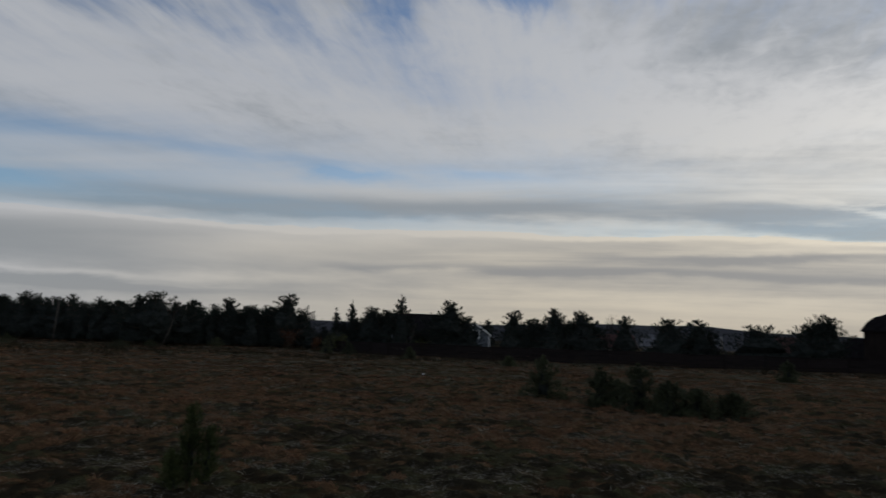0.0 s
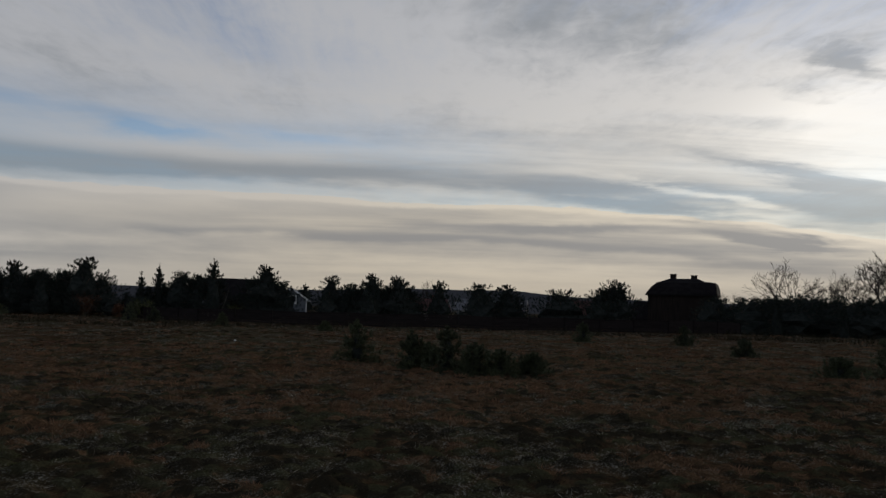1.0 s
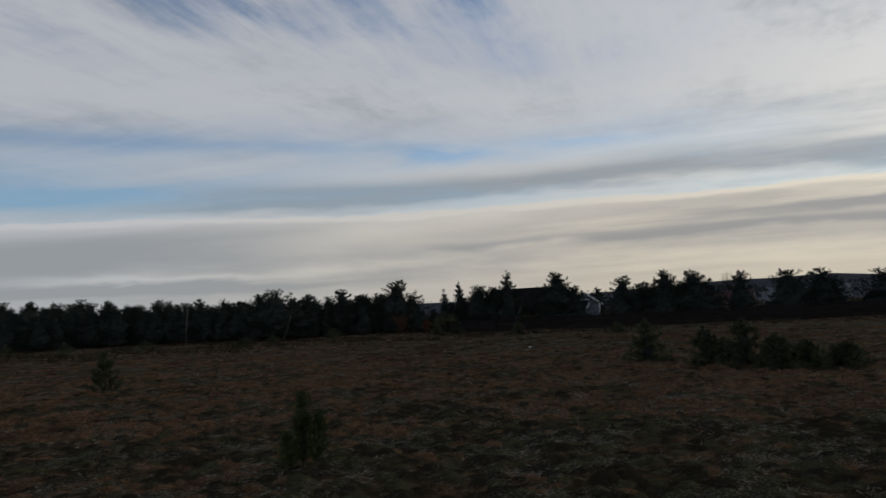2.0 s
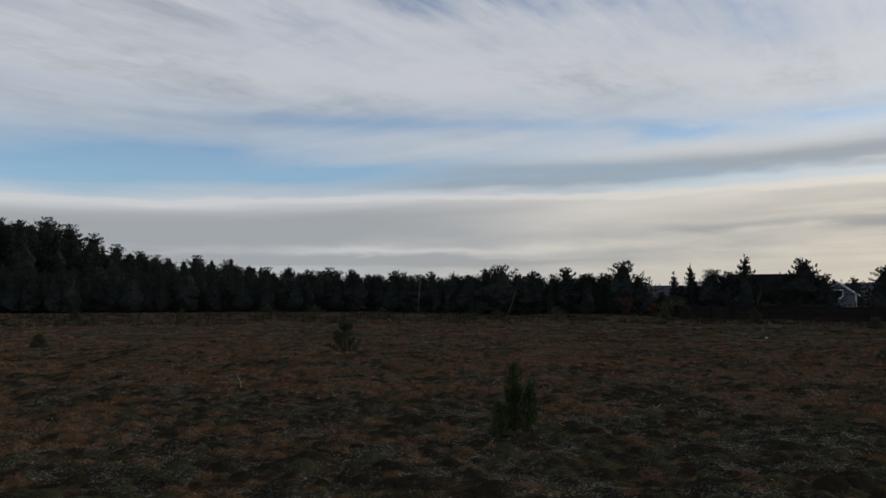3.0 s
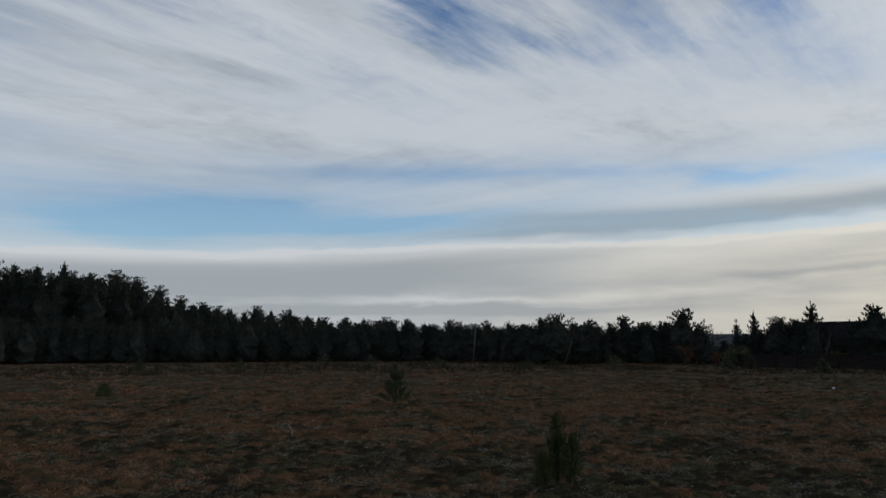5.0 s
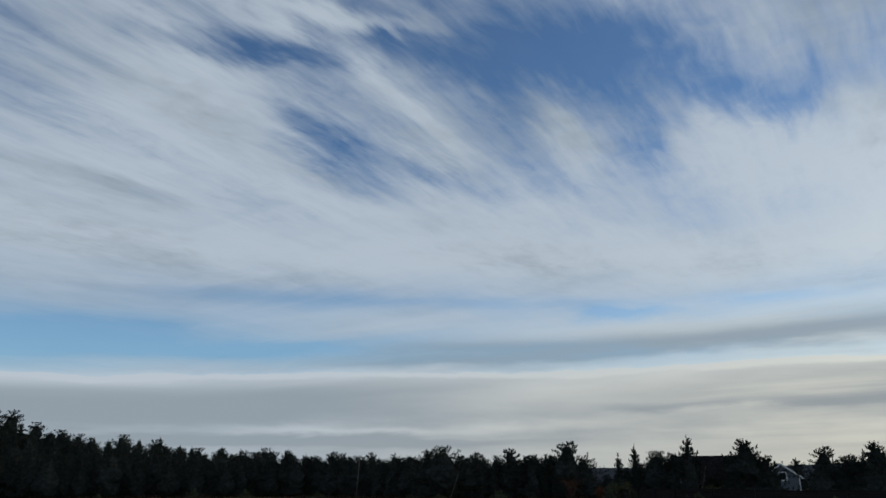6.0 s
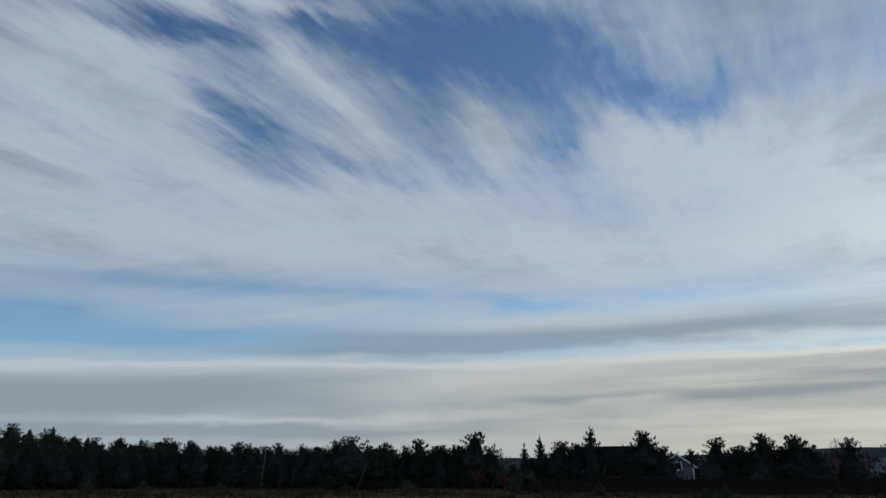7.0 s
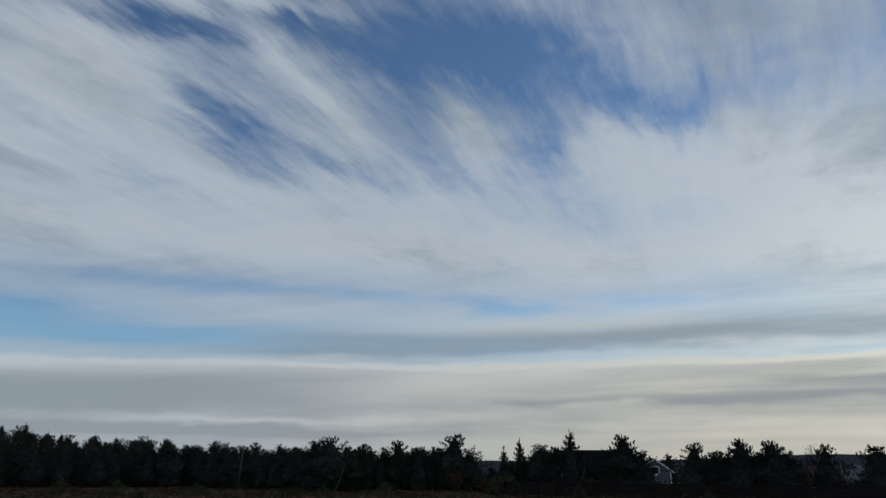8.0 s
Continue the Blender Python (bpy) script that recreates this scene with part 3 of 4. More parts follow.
    for f in (0.78, 0.83, 0.88, 0.92, 0.95):
        brush(spine(f), (r.normal() * 0.15, r.normal() * 0.15, 1), shoot * 0.6, count // 2)
    cv, cf = blades(np.concatenate(roots), np.concatenate(ways), np.concatenate(lens), np.full(sum(map(len, lens)), needle * blade), r)
    scale = h / max(v[2] for v in cv)
    needles = len(cf)
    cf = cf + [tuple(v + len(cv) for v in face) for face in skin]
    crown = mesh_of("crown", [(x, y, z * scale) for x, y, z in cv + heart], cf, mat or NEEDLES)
    crown.materials.append(SHADED_TWIGS)
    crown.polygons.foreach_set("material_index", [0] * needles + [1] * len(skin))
    tv, tf = tubes(paths[:1], 6)
    lv, lf = tubes(paths[1:], 3)
    tf += [tuple(v + len(tv) for v in face) for face in lf]
    return mesh_of("trunk", [(x, y, z * scale) for x, y, z in tv + lv], tf, bark or BARK, True), crown


def tree_thing(name, meshes, m, label, category, group="", crown="crown"):
    ob = thing(name, label, category, group, m=m)
    part("trunk", meshes[0], ob)
    part(crown, meshes[1], ob)
    return ob


def stand(az, d, scale=1.0, turn=0.0, wide=1.0, sink=0.0):
    p = spot(az, d)
    return Matrix.Translation((p.x, p.y, lift(p.x, p.y) - sink)) @ Matrix.Rotation(turn, 4, "Z") @ Matrix.Diagonal((scale * wide, scale * wide, scale, 1))


# ---- pines ----
rng = np.random.RandomState(7)
PINE_H = 5.0
PINES = [scots_meshes(np.random.RandomState(20 + k), PINE_H, rng.uniform(1.4, 1.8), base=0.03, whorls=11, per=6, belly=rng.uniform(0.25, 0.5), top=rng.uniform(0.55, 0.85), count=8, blade=0.5, core=0.68) for k in range(6)]
SOLO = [scots_meshes(np.random.RandomState(80 + k), PINE_H, (1.75, 1.9, 1.65, 1.95, 1.8, 1.7)[k], base=0.04, whorls=(11, 12, 10, 11, 12, 11)[k], belly=(0.36, 0.28, 0.32, 0.42, 0.3, 0.38)[k], top=(0.78, 0.88, 0.82, 0.68, 0.8, 0.72)[k], core=0.62) for k in range(6)]
BROAD = [scots_meshes(np.random.RandomState(40 + k), PINE_H, 2.25, base=0.04, whorls=12, per=7, belly=0.4, top=(0.75, 0.65, 0.85)[k], core=0.68) for k in range(3)]
DOME = [scots_meshes(np.random.RandomState(48 + k), PINE_H, 2.25, base=0.04, whorls=12, per=8, belly=0.45, top=(0.6, 0.68)[k], core=0.74, shoot=0.3) for k in range(2)]
LEADER = [scots_meshes(np.random.RandomState(50 + k), PINE_H, 1.2, base=0.05, whorls=9, per=5, belly=0.2, top=0.85, needle=0.12, shoot=0.28, core=0.45, rise=0.3) for k in range(3)]
TALL = [scots_meshes(np.random.RandomState(60 + k), 10.0, (2.0, 2.3, 1.8, 2.2, 2.0)[k], base=0.1, whorls=12, belly=(0.45, 0.6, 0.5, 0.35, 0.55)[k], top=(0.85, 0.7, 0.95, 1.0, 0.8)[k], needle=0.22, shoot=0.5, count=10, blade=0.55, core=0.68, mat=DARK_NEEDLES) for k in range(5)]
TOPS = [scots_meshes(np.random.RandomState(90 + k), 10.0, (2.0, 2.3, 1.7, 2.1)[k], base=0.3, whorls=9, belly=(0.55, 0.65, 0.5, 0.7)[k], top=(0.8, 0.7, 1.0, 0.65)[k], needle=0.22, shoot=0.5, count=10, blade=0.55, core=0.66, mat=DARK_NEEDLES) for k in range(4)]
SPRUCE = [pine_meshes(np.random.RandomState(70 + k), 5.0, 1.35, base=0.03, layers=17, per=8, belly=0.06, top=1.1, clumps=3.0, needle=0.2, droop=0.75, mat=DARK_NEEDLES) for k in range(2)]

MASTERS = {}


def plant(kind, k, az, d, top, label, group="", wide=1.0, category="tree", name="pine_tree"):
    """A tree of one of the built shapes whose tip is at the height top above the origin."""
    meshes, size = {"pine": (PINES, 5.0), "solo": (SOLO, 5.0), "dome": (DOME, 5.0), "broad": (BROAD, 5.0), "leader": (LEADER, 5.0), "tall": (TALL, 10.0), "spruce": (SPRUCE, 5.0)}[kind]
    p = spot(az, d)
    scale = (top - lift(p.x, p.y)) / size
    m = stand(az, d, scale, rng.uniform(0, 6.28), wide / max(scale, 0.3) ** 0.35)
    key = (kind, k % len(meshes), label)
    if key in MASTERS:
        return copy_thing(MASTERS[key], m)
    MASTERS[key] = tree_thing(name, meshes[k % len(meshes)], m, label, category, group)
    return MASTERS[key]


WOOD = "young pines along the wood's edge"
WOODS = []
# The edge of the wood: two staggered rows of young pines, and one more behind them.
EDGE = "dense young dark green pine at the wood's edge"
for row in range(3):
    az = -36.0 + row * 0.4
    while az < 14.5:
        d = np.interp(az, [-36, -5, 3, 14], [92, 88, 76, 74]) + row * 4.5 + rng.uniform(-1.5, 1.5)
        el = np.interp(az, [-36, -20, -8, 3, 14], [2.0, 1.9, 1.75, 1.6, 1.55]) + rng.uniform(-0.3, 0.28) + 0.12 * row
        top = 1.6 + d * math.tan(radians(el))
        if row < 2:
            plant("pine", rng.randint(6), az, d, top, EDGE, WOOD, rng.uniform(0.9, 1.25))
        else:
            p = spot(az, d)
            scale = (top - lift(p.x, p.y)) / 5.0
            WOODS.append((PINES[rng.randint(6)], stand(az, d, scale, rng.uniform(0, 6.28), rng.uniform(0.9, 1.25))))
        az += rng.uniform(0.7, 1.1)
# Taller pines on the rise behind, and the line of their tops.
HILL_AZ, HILL_EL = [-40, -31, -28, -26.5, -24, -22.3, -20, -16, -13.5, -10, -5, -2], [6.4, 5.75, 5.6, 5.2, 4.0, 3.5, 3.35, 3.05, 2.75, 2.4, 1.95, 1.65]
for row in range(3):
    az = -41.0 + row * 0.5
    while az < -3:
        d = 122 + row * 11 + rng.uniform(-4, 4)
        el = np.interp(az, HILL_AZ, HILL_EL) - ((0.6, 0.28, 0.0)[row] - rng.uniform(-0.35, 0.3) * (0.6, 0.8, 1.0)[row])
        p = spot(az, d)
        scale = (1.6 + d * math.tan(radians(el)) - lift(p.x, p.y)) / 10.0
        WOODS.append((TALL[rng.randint(5)] if row == 0 else TOPS[rng.randint(4)], stand(az, d, scale, rng.uniform(0, 6.28), rng.uniform(1.0, 1.4) / scale ** 0.3)))
        az += rng.uniform(*((0.55, 0.95), (0.65, 1.1), (0.8, 1.9))[row])


def join_wood(which, name, label):
    """All trunks, or all crowns, of the wood as one object."""
    verts, faces, start, slots = [], [], 0, []
    for meshes, m in WOODS:
        me = meshes[which]
        co = np.empty(len(me.vertices) * 3)
        me.vertices.foreach_get("co", co)
        co = co.reshape(-1, 3) @ np.array(m.to_3x3()).T + np.array(m.translation)
        verts.append(co)
        faces += [tuple(v + start for v in f.vertices) for f in me.polygons]
        start += len(co)
        slots += [f.material_index for f in me.polygons]
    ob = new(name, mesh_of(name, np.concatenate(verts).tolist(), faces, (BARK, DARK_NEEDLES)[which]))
    ob.data.materials.append(SHADED_TWIGS)
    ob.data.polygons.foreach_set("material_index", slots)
    return tagged(ob, label, "wood", kind="stuff")


join_wood(0, "wood_trunks", "trunks of the dense dark pine wood on the rise")
join_wood(1, "wood_crowns", "dense dark pine crowns covering the wooded rise")
# Single pines that stand out against the sky: shape, azimuth, distance, elevation of the tip, width.
WOOD_PINES = [
    ("pine", -6.0, 88, 2.2, 1.0), ("pine", -4.5, 88, 1.85, 1.0), ("pine", -3.0, 86, 2.1, 1.0), ("pine", -1.6, 86, 1.8, 1.0), ("pine", -0.1, 84, 2.05, 1.0), ("pine", 2.1, 80, 1.65, 0.9),
    ("pine", 3.0, 80, 1.7, 0.9), ("dome", 5.3, 71, 2.55, 1.0), ("broad", 4.2, 72, 2.2, 0.8), ("pine", 6.6, 72, 2.3, 1.0), ("pine", 7.8, 76, 2.25, 1.0), ("pine", 9.4, 76, 2.05, 0.9),
    ("pine", 10.5, 76, 2.25, 1.0), ("pine", 12.0, 76, 2.1, 1.0), ("pine", 14.42, 75, 2.9, 1.2), ("pine", 15.6, 76, 2.0, 1.0), ("pine", 13.4, 76, 1.9, 1.0),
]
HOUSE_PINES = [
    ("leader", 18.25, 78, 1.75, 0.62), ("leader", 19.44, 78, 2.34, 0.7), ("pine", 20.3, 78, 1.6, 1.0), ("broad", 21.0, 78, 2.15, 0.75), ("leader", 22.98, 74, 2.79, 0.95), ("pine", 22.2, 76, 1.8, 1.0),
    ("pine", 23.6, 76, 1.9, 1.1), ("pine", 26.83, 75, 2.5, 1.1), ("pine", 27.8, 75, 1.75, 1.2), ("pine", 26.0, 75, 1.5, 1.0), ("leader", 29.9, 125, 1.15, 1.6), ("dome", 20.9, 77, 1.9, 0.8),
    ("broad", 21.5, 78, 1.7, 0.7), ("broad", 21.9, 77, 1.75, 0.8), ("broad", 27.0, 76, 1.9, 0.7),
]
EAST_PINES = [
    ("pine", 31.7, 80, 2.05, 1.1), ("pine", 33.3, 82, 1.8, 1.0), ("pine", 34.8, 78, 2.45, 1.1), ("pine", 36.0, 80, 1.9, 1.0), ("pine", 37.0, 78, 2.0, 1.2), ("pine", 37.8, 80, 1.5, 1.1),
    ("pine", 40.1, 84, 1.9, 1.0), ("pine", 43.12, 76, 2.2, 1.1), ("pine", 45.1, 78, 1.85, 1.25), ("broad", 46.0, 78, 1.2, 0.7), ("dome", 49.45, 76, 1.78, 1.5), ("broad", 53.0, 70, 2.68, 1.1),
    ("pine", 53.7, 70, 2.1, 1.0), ("pine", 52.2, 70, 1.9, 1.0), ("broad", 33.9, 80, 1.7, 0.8), ("dome", 36.9, 80, 1.7, 0.8), ("broad", 35.3, 80, 1.7, 0.7),
]
FREE = {"pine": "open-branched dark green pine by the field's edge", "broad": "broad dense dark green pine by the field's edge", "leader": "slender pine with a thin pointed leader", "dome": "round-topped dense dark green pine by the field's edge"}
for k, (shape, az, d, el, wide) in enumerate(WOOD_PINES + HOUSE_PINES + EAST_PINES):
    plant("solo" if shape == "pine" else shape, k, az, d, 1.6 + d * math.tan(radians(el + (0.09 if az < 17 else 0.27))), FREE[shape], "pines along the field's edge", wide * (1.45 if shape == "leader" else 1.2))
# Lower broad pines close behind them.
for a0, a1, el in ((7.0, 15.6, 1.5), (17.3, 18.6, 0.85), (18.7, 24.2, 1.4), (25.9, 28.2, 1.3), (31.6, 37.2, 1.45), (42.6, 46.2, 1.2)):
    az = a0
    while az < a1:
        d = rng.uniform(77, 80)
        plant("broad", rng.randint(3), az, d, 1.6 + d * math.tan(radians(el + rng.uniform(-0.3, 0.2))), FREE["broad"], "pines along the field's edge", rng.uniform(0.7, 0.95))
        az += rng.uniform(0.7, 1.3)
# Low pines that fill the gaps beneath them.
for a0, a1 in ((16.4, 24.0), (25.6, 27.9), (30.6, 38.2), (40.6, 50.4), (51.9, 56.5)):
    az = a0
    while az < a1:
        d = rng.uniform(66, 78)
        if not 22.5 < az < 23.4:
            plant("pine", rng.randint(6), az, d, 1.6 + d * math.tan(radians(rng.uniform(-0.1, 0.7) + (0.35 if az > 30 else 0.0))), "low bushy young pine behind the fence", "low pines behind the fence", rng.uniform(1.2, 1.6))
        az += rng.uniform(0.6, 1.0)
# The hedge of evergreens in the east, with two pointed firs.
az = 60.0
while az < 92:
    for row in range(2):
        d = 72 + 7 * row + rng.uniform(-2, 2)
        plant("pine", rng.randint(6), az, d, 1.6 + d * math.tan(radians(1.55 + rng.uniform(-0.3, 0.25))), "low broad evergreen in a dark hedge", "evergreens in the east hedge", 1.5)
        az += rng.uniform(0.5, 0.9)
for az, el in ((64.4, 1.75), (68.6, 1.7)):
    plant("spruce", 0, az, 68, 1.6 + 68 * math.tan(radians(el)), "small pointed dark fir in the hedge", "", 0.9, "tree", "fir_tree")


# ---- bare trees ----
def bare_meshes(seed, h, forks=5, spread=0.55, depth=5, girth=0.022, twig=1.0):
    """A leafless tree: trunk with main limbs, and the fine branches of its crown."""
    r = np.random.RandomState(seed)
    limbs, twigs = [], []

    def grow(p, way, length, radius, level):
        pts = [(p, radius)]
        q = p.copy()
        for k in range(3):
            way = (way + Vector(r.normal(size=3)) * 0.06 + Vector((0, 0, 0.07))).normalized()
            q = q + way * length / 3
            pts.append((q.copy(), radius * (1 - 0.14 * (k + 1))))
        (limbs if level < 2 else twigs).append(pts)
        if level >= depth:
            return
        for _ in range(forks if level == 0 else r.randint(2, 4 if level > 3 else 5)):
            side = Vector(r.normal(size=3))
            side = (side - way * side.dot(way)).normalized()
            new_way = (way + side * r.uniform(0.35, 0.8) * (0.6 + spread)).normalized()
            at = pts[r.randint(2, 4)][0]
            grow(at, new_way, length * r.uniform(0.58, 0.82), max(radius * 0.6, 0.013), level + 1)

    grow(Vector((0, 0, -0.1)), Vector((r.normal() * 0.05, r.normal() * 0.05, 1)), h * 0.36, h * girth, 0)
    a, b = tubes(limbs, 5), tubes(twigs, 3)
    return mesh_of("trunk", *a, DARK_BARK, True), mesh_of("twig_crown", *b, TWIGS)


BARE = "bare leafless tree behind the dark hedge"
for k, (az, d, el, wide) in enumerate([(65.2, 104, 4.1, 1.1), (67.9, 100, 3.2, 1.0), (70.6, 92, 4.6, 1.1), (73.5, 95, 4.4, 1.0), (62.0, 110, 1.6, 1.2), (69.3, 98, 3.6, 1.1), (72.0, 90, 4.9, 1.0)]):
    meshes = bare_meshes(100 + k, 8.0, depth=6 if k != 4 else 5, girth=0.016, forks=4)
    top = max(v.co.z for v in meshes[1].vertices)
    p = spot(az, d)
    s = (1.6 + d * math.tan(radians(el)) - lift(p.x, p.y)) / top
    tree_thing("bare_tree", meshes, stand(az, d, s, rng.uniform(0, 6), wide), BARE, "tree", "bare trees in the east", "twig_crown")
for k, (az, d, el) in enumerate([(39.4, 128, 2.05), (-27.6, 132, 5.45), (-26.9, 134, 5.3), (-8.2, 120, 2.2)]):
    meshes = bare_meshes(120 + k, 7.0, forks=6, spread=0.5, depth=5, girth=0.014)
    top = max(v.co.z for v in meshes[1].vertices)
    p = spot(az, d)
    s = (1.6 + d * math.tan(radians(el)) - lift(p.x, p.y)) / top
    tree_thing("bare_tree", meshes, stand(az, d, s, rng.uniform(0, 6), 1.0), "rounded leafless tree rising behind the pines", "tree", "", "twig_crown")


# ---- small things in the field ----
FIELD_NEEDLES = speckled("field_spruce_needles", (0.03, 0.036, 0.019), (0.076, 0.085, 0.042), 2.0, 15.0, 0.75, per_piece=0.8)


def sapling(az, d, h, wide, label, seed, shape="pine", stems=1):
    r = np.random.RandomState(seed)
    if shape == "pine":
        meshes = scots_meshes(r, h, wide, base=0.06, whorls=8, per=5, belly=0.6, top=0.5, needle=0.065, shoot=0.13, count=24, blade=0.12, mat=YOUNG_NEEDLES, core=0.2, rise=0.9, thin=0.012)
    elif shape == "open":
        meshes = scots_meshes(r, h, wide, base=0.08, whorls=6, per=5, belly=0.15, top=1.0, needle=0.085, shoot=0.17, count=32, blade=0.15, mat=FIELD_NEEDLES, core=0, rise=0.35, thin=0.01)
    else:
        meshes = pine_meshes(r, h, wide, base=0.03, layers=10, per=7, clumps=3.0, needle=0.12, belly=0.1, top=1.05, droop=0.4, ragged=(0.55, 1.25), mat=FIELD_NEEDLES, count=16, thin=0.016, blade=0.18, core=0.3)
    ob = tree_thing("pine_sapling" if shape != "spruce" else "spruce_sapling", meshes, stand(az, d), label, "sapling", "young trees in the field")
    for k in range(stems - 1):
        side = scots_meshes(r, h * (0.76, 0.5)[k % 2], wide * 0.8, base=0.06, whorls=6, per=5, belly=0.4, top=0.55, needle=0.06, shoot=0.11, count=24, blade=0.12, mat=YOUNG_NEEDLES, core=0.2, rise=0.9, thin=0.012)
        m = Matrix.Translation((wide * 0.8 * (1 - 2 * (k % 2)), -0.05, 0)) @ Matrix.Rotation(0.12 * (1 - 2 * (k % 2)), 4, "Y")
        part("trunk", side[0], ob, m=m)
        part("crown", side[1], ob, m=m)
    return ob


sapling(5.36, 8.54, 0.87, 0.165, "small bushy green pine sapling among dry grass", 201, stems=3)
sapling(-7.0, 19.6, 1.22, 0.45, "slender pine sapling with open whorls", 202, "open")
# azimuth, distance, height, width, kind
FIELD_SAPLINGS = [
    (32.6, 21.2, 1.15, 0.62, "spruce"), (36.6, 19.5, 0.95, 0.55, "spruce"), (39.2, 18.8, 1.15, 0.6, "spruce"), (41.3, 18.2, 0.75, 0.6, "spruce"), (43.2, 18.4, 0.62, 0.55, "spruce"),
    (45.6, 19.0, 0.5, 0.5, "spruce"), (38.0, 20.4, 0.6, 0.5, "spruce"), (57.7, 37.0, 0.95, 0.6, "spruce"), (70.2, 23.0, 1.25, 0.75, "spruce"), (72.5, 22.0, 1.1, 0.7, "spruce"),
    (67.0, 21.5, 0.5, 0.6, "spruce"), (61.5, 30.0, 0.7, 0.6, "spruce"), (-27.9, 27.5, 0.42, 0.24, "spruce"),
]
FAR_SAPLINGS = [
    (-25.6, 48.0, 0.95, 0.5, "open"), (-18.6, 50.0, 1.0, 0.45, "open"), (2.9, 56.0, 0.8, 0.7, "open"), (-3.9, 60.0, 0.9, 0.7, "open"), (-9.0, 62.0, 1.1, 0.7, "open"),
    (17.4, 60.0, 1.4, 0.8, "spruce"), (19.0, 59.0, 1.1, 0.7, "spruce"), (31.0, 44.0, 0.6, 0.5, "spruce"), (23.6, 50.0, 0.9, 0.5, "spruce"), (50.5, 40.0, 1.0, 0.6, "spruce"),
    (-12.5, 66.0, 1.2, 0.7, "open"), (5.0, 60.0, 0.7, 0.7, "open"), (9.5, 63.0, 1.0, 0.7, "open"),
]
for k, (az, d, h, w, shape) in enumerate(FIELD_SAPLINGS + FAR_SAPLINGS):
    sapling(az, d, h, w, "bushy dark green young spruce in the dry grass" if shape == "spruce" else "low young pine at the far side of the field", 210 + k, shape)


def leafy_bush(az, d, h, mat, label, seed):
    r = np.random.RandomState(seed)
    stems = [[(Vector((0, 0, -0.05)), h * 0.02), (Vector((r.normal() * 0.15 * h, r.normal() * 0.15 * h, h * 0.5)), h * 0.014), (Vector((r.normal() * 0.35 * h, r.normal() * 0.35 * h, h * r.uniform(0.7, 0.95))), h * 0.006)] for _ in range(9)]
    roots, ways = [], []
    for stem in stems:
        for _ in range(110):
            f = r.uniform(0.2, 1.0)
            a = stem[0][0].lerp(stem[1][0], f * 2) if f < 0.5 else stem[1][0].lerp(stem[2][0], f * 2 - 1)
            roots.append(tuple(a + Vector(r.normal(size=3)) * h * 0.1))
            ways.append(r.normal(size=3))
    ob = thing("bush", label, "bush", m=stand(az, d))
    part("stem", mesh_of("stem", *tubes(stems, 4), GREY_BARK, True), ob)
    part("foliage", mesh_of("foliage", *blades(roots, ways, np.full(len(roots), 0.09 * h ** 0.5), np.full(len(roots), 0.06), r), mat), ob)


leafy_bush(14.7, 71.5, 1.9, DEAD_LEAF, "bush with rusty dead leaves beneath a pine", 301)
leafy_bush(16.6, 70.0, 1.2, DEAD_LEAF, "low bush with rusty dead leaves", 302)
leafy_bush(18.3, 64.0, 1.6, GREEN, "low olive green bush by the fence", 303)
leafy_bush(24.6, 57.0, 1.3, GREEN, "low olive green bush by the fence", 304)


def dead_stem(az, d, h, lean, mat, name, label):
    r = np.random.RandomState(int(d * 7))
    top = Vector((lean * h, 0, h))
    paths = [[(Vector((0, 0, -0.05)), 0.012 * h ** 0.4), (top * 0.5 + Vector((0.02, 0, 0)), 0.01 * h ** 0.4), (top, 0.005)]]
    for f in (0.45, 0.62, 0.8)[: 3 if h > 0.4 else 0]:
        a = top * f
        paths.append([(a, 0.008), (a + Vector((r.normal() * 0.12, r.normal() * 0.12, 0.1)), 0.003)])
    ob = thing(name, label, "twig", m=stand(az, d))
    part("stem", mesh_of("stem", *tubes(paths, 5), mat, True), ob)


dead_stem(-14.72, 13.8, 0.24, -0.35, BIRCH_BARK, "dead_stick", "short pale broken stick standing in the grass")
dead_stem(3.9, 21.5, 0.6, 0.25, TWIGS, "dead_weed", "dark dry weed stalk with small side twigs")
dead_stem(8.1, 30.0, 0.45, 0.3, GREY_BARK, "dead_stick", "pale dry weed stalk in the field")


def stone(x, y, size, seed):
    r = np.random.RandomState(seed)
    bm = bmesh.new()
    bmesh.ops.create_icosphere(bm, subdivisions=2, radius=size)
    for v in bm.verts:
        v.co *= 1 + r.normal() * 0.08
        v.co.z *= 0.7
    me = bpy.data.meshes.new("stone")
    bm.to_mesh(me)
    bm.free()
    me.materials.append(WHITE_PAINT)
    ob = new("stone", me)
    ob.location = (x, y, lift(x, y) + size * 0.4)
    tagged(ob, "small whitish stone lying in the grass", "stone")


# ---- houses ----
WHITE_PAINT = speckled("white_paint", (0.62, 0.62, 0.6), (0.8, 0.8, 0.78), 2.0, 20.0, 0.6)
BLUE_BOARDS = speckled("grey_blue_boards", (0.085, 0.095, 0.108), (0.125, 0.137, 0.153), 1.5, 14.0, 0.7, relief=0.004, stretch=(0.2, 0.2, 6))
PALE_WALL = speckled("pale_render", (0.17, 0.18, 0.195), (0.26, 0.275, 0.29), 1.0, 16.0, 0.85)
CREAM_WALL = speckled("cream_render", (0.2, 0.19, 0.17), (0.32, 0.3, 0.26), 1.0, 16.0, 0.85)
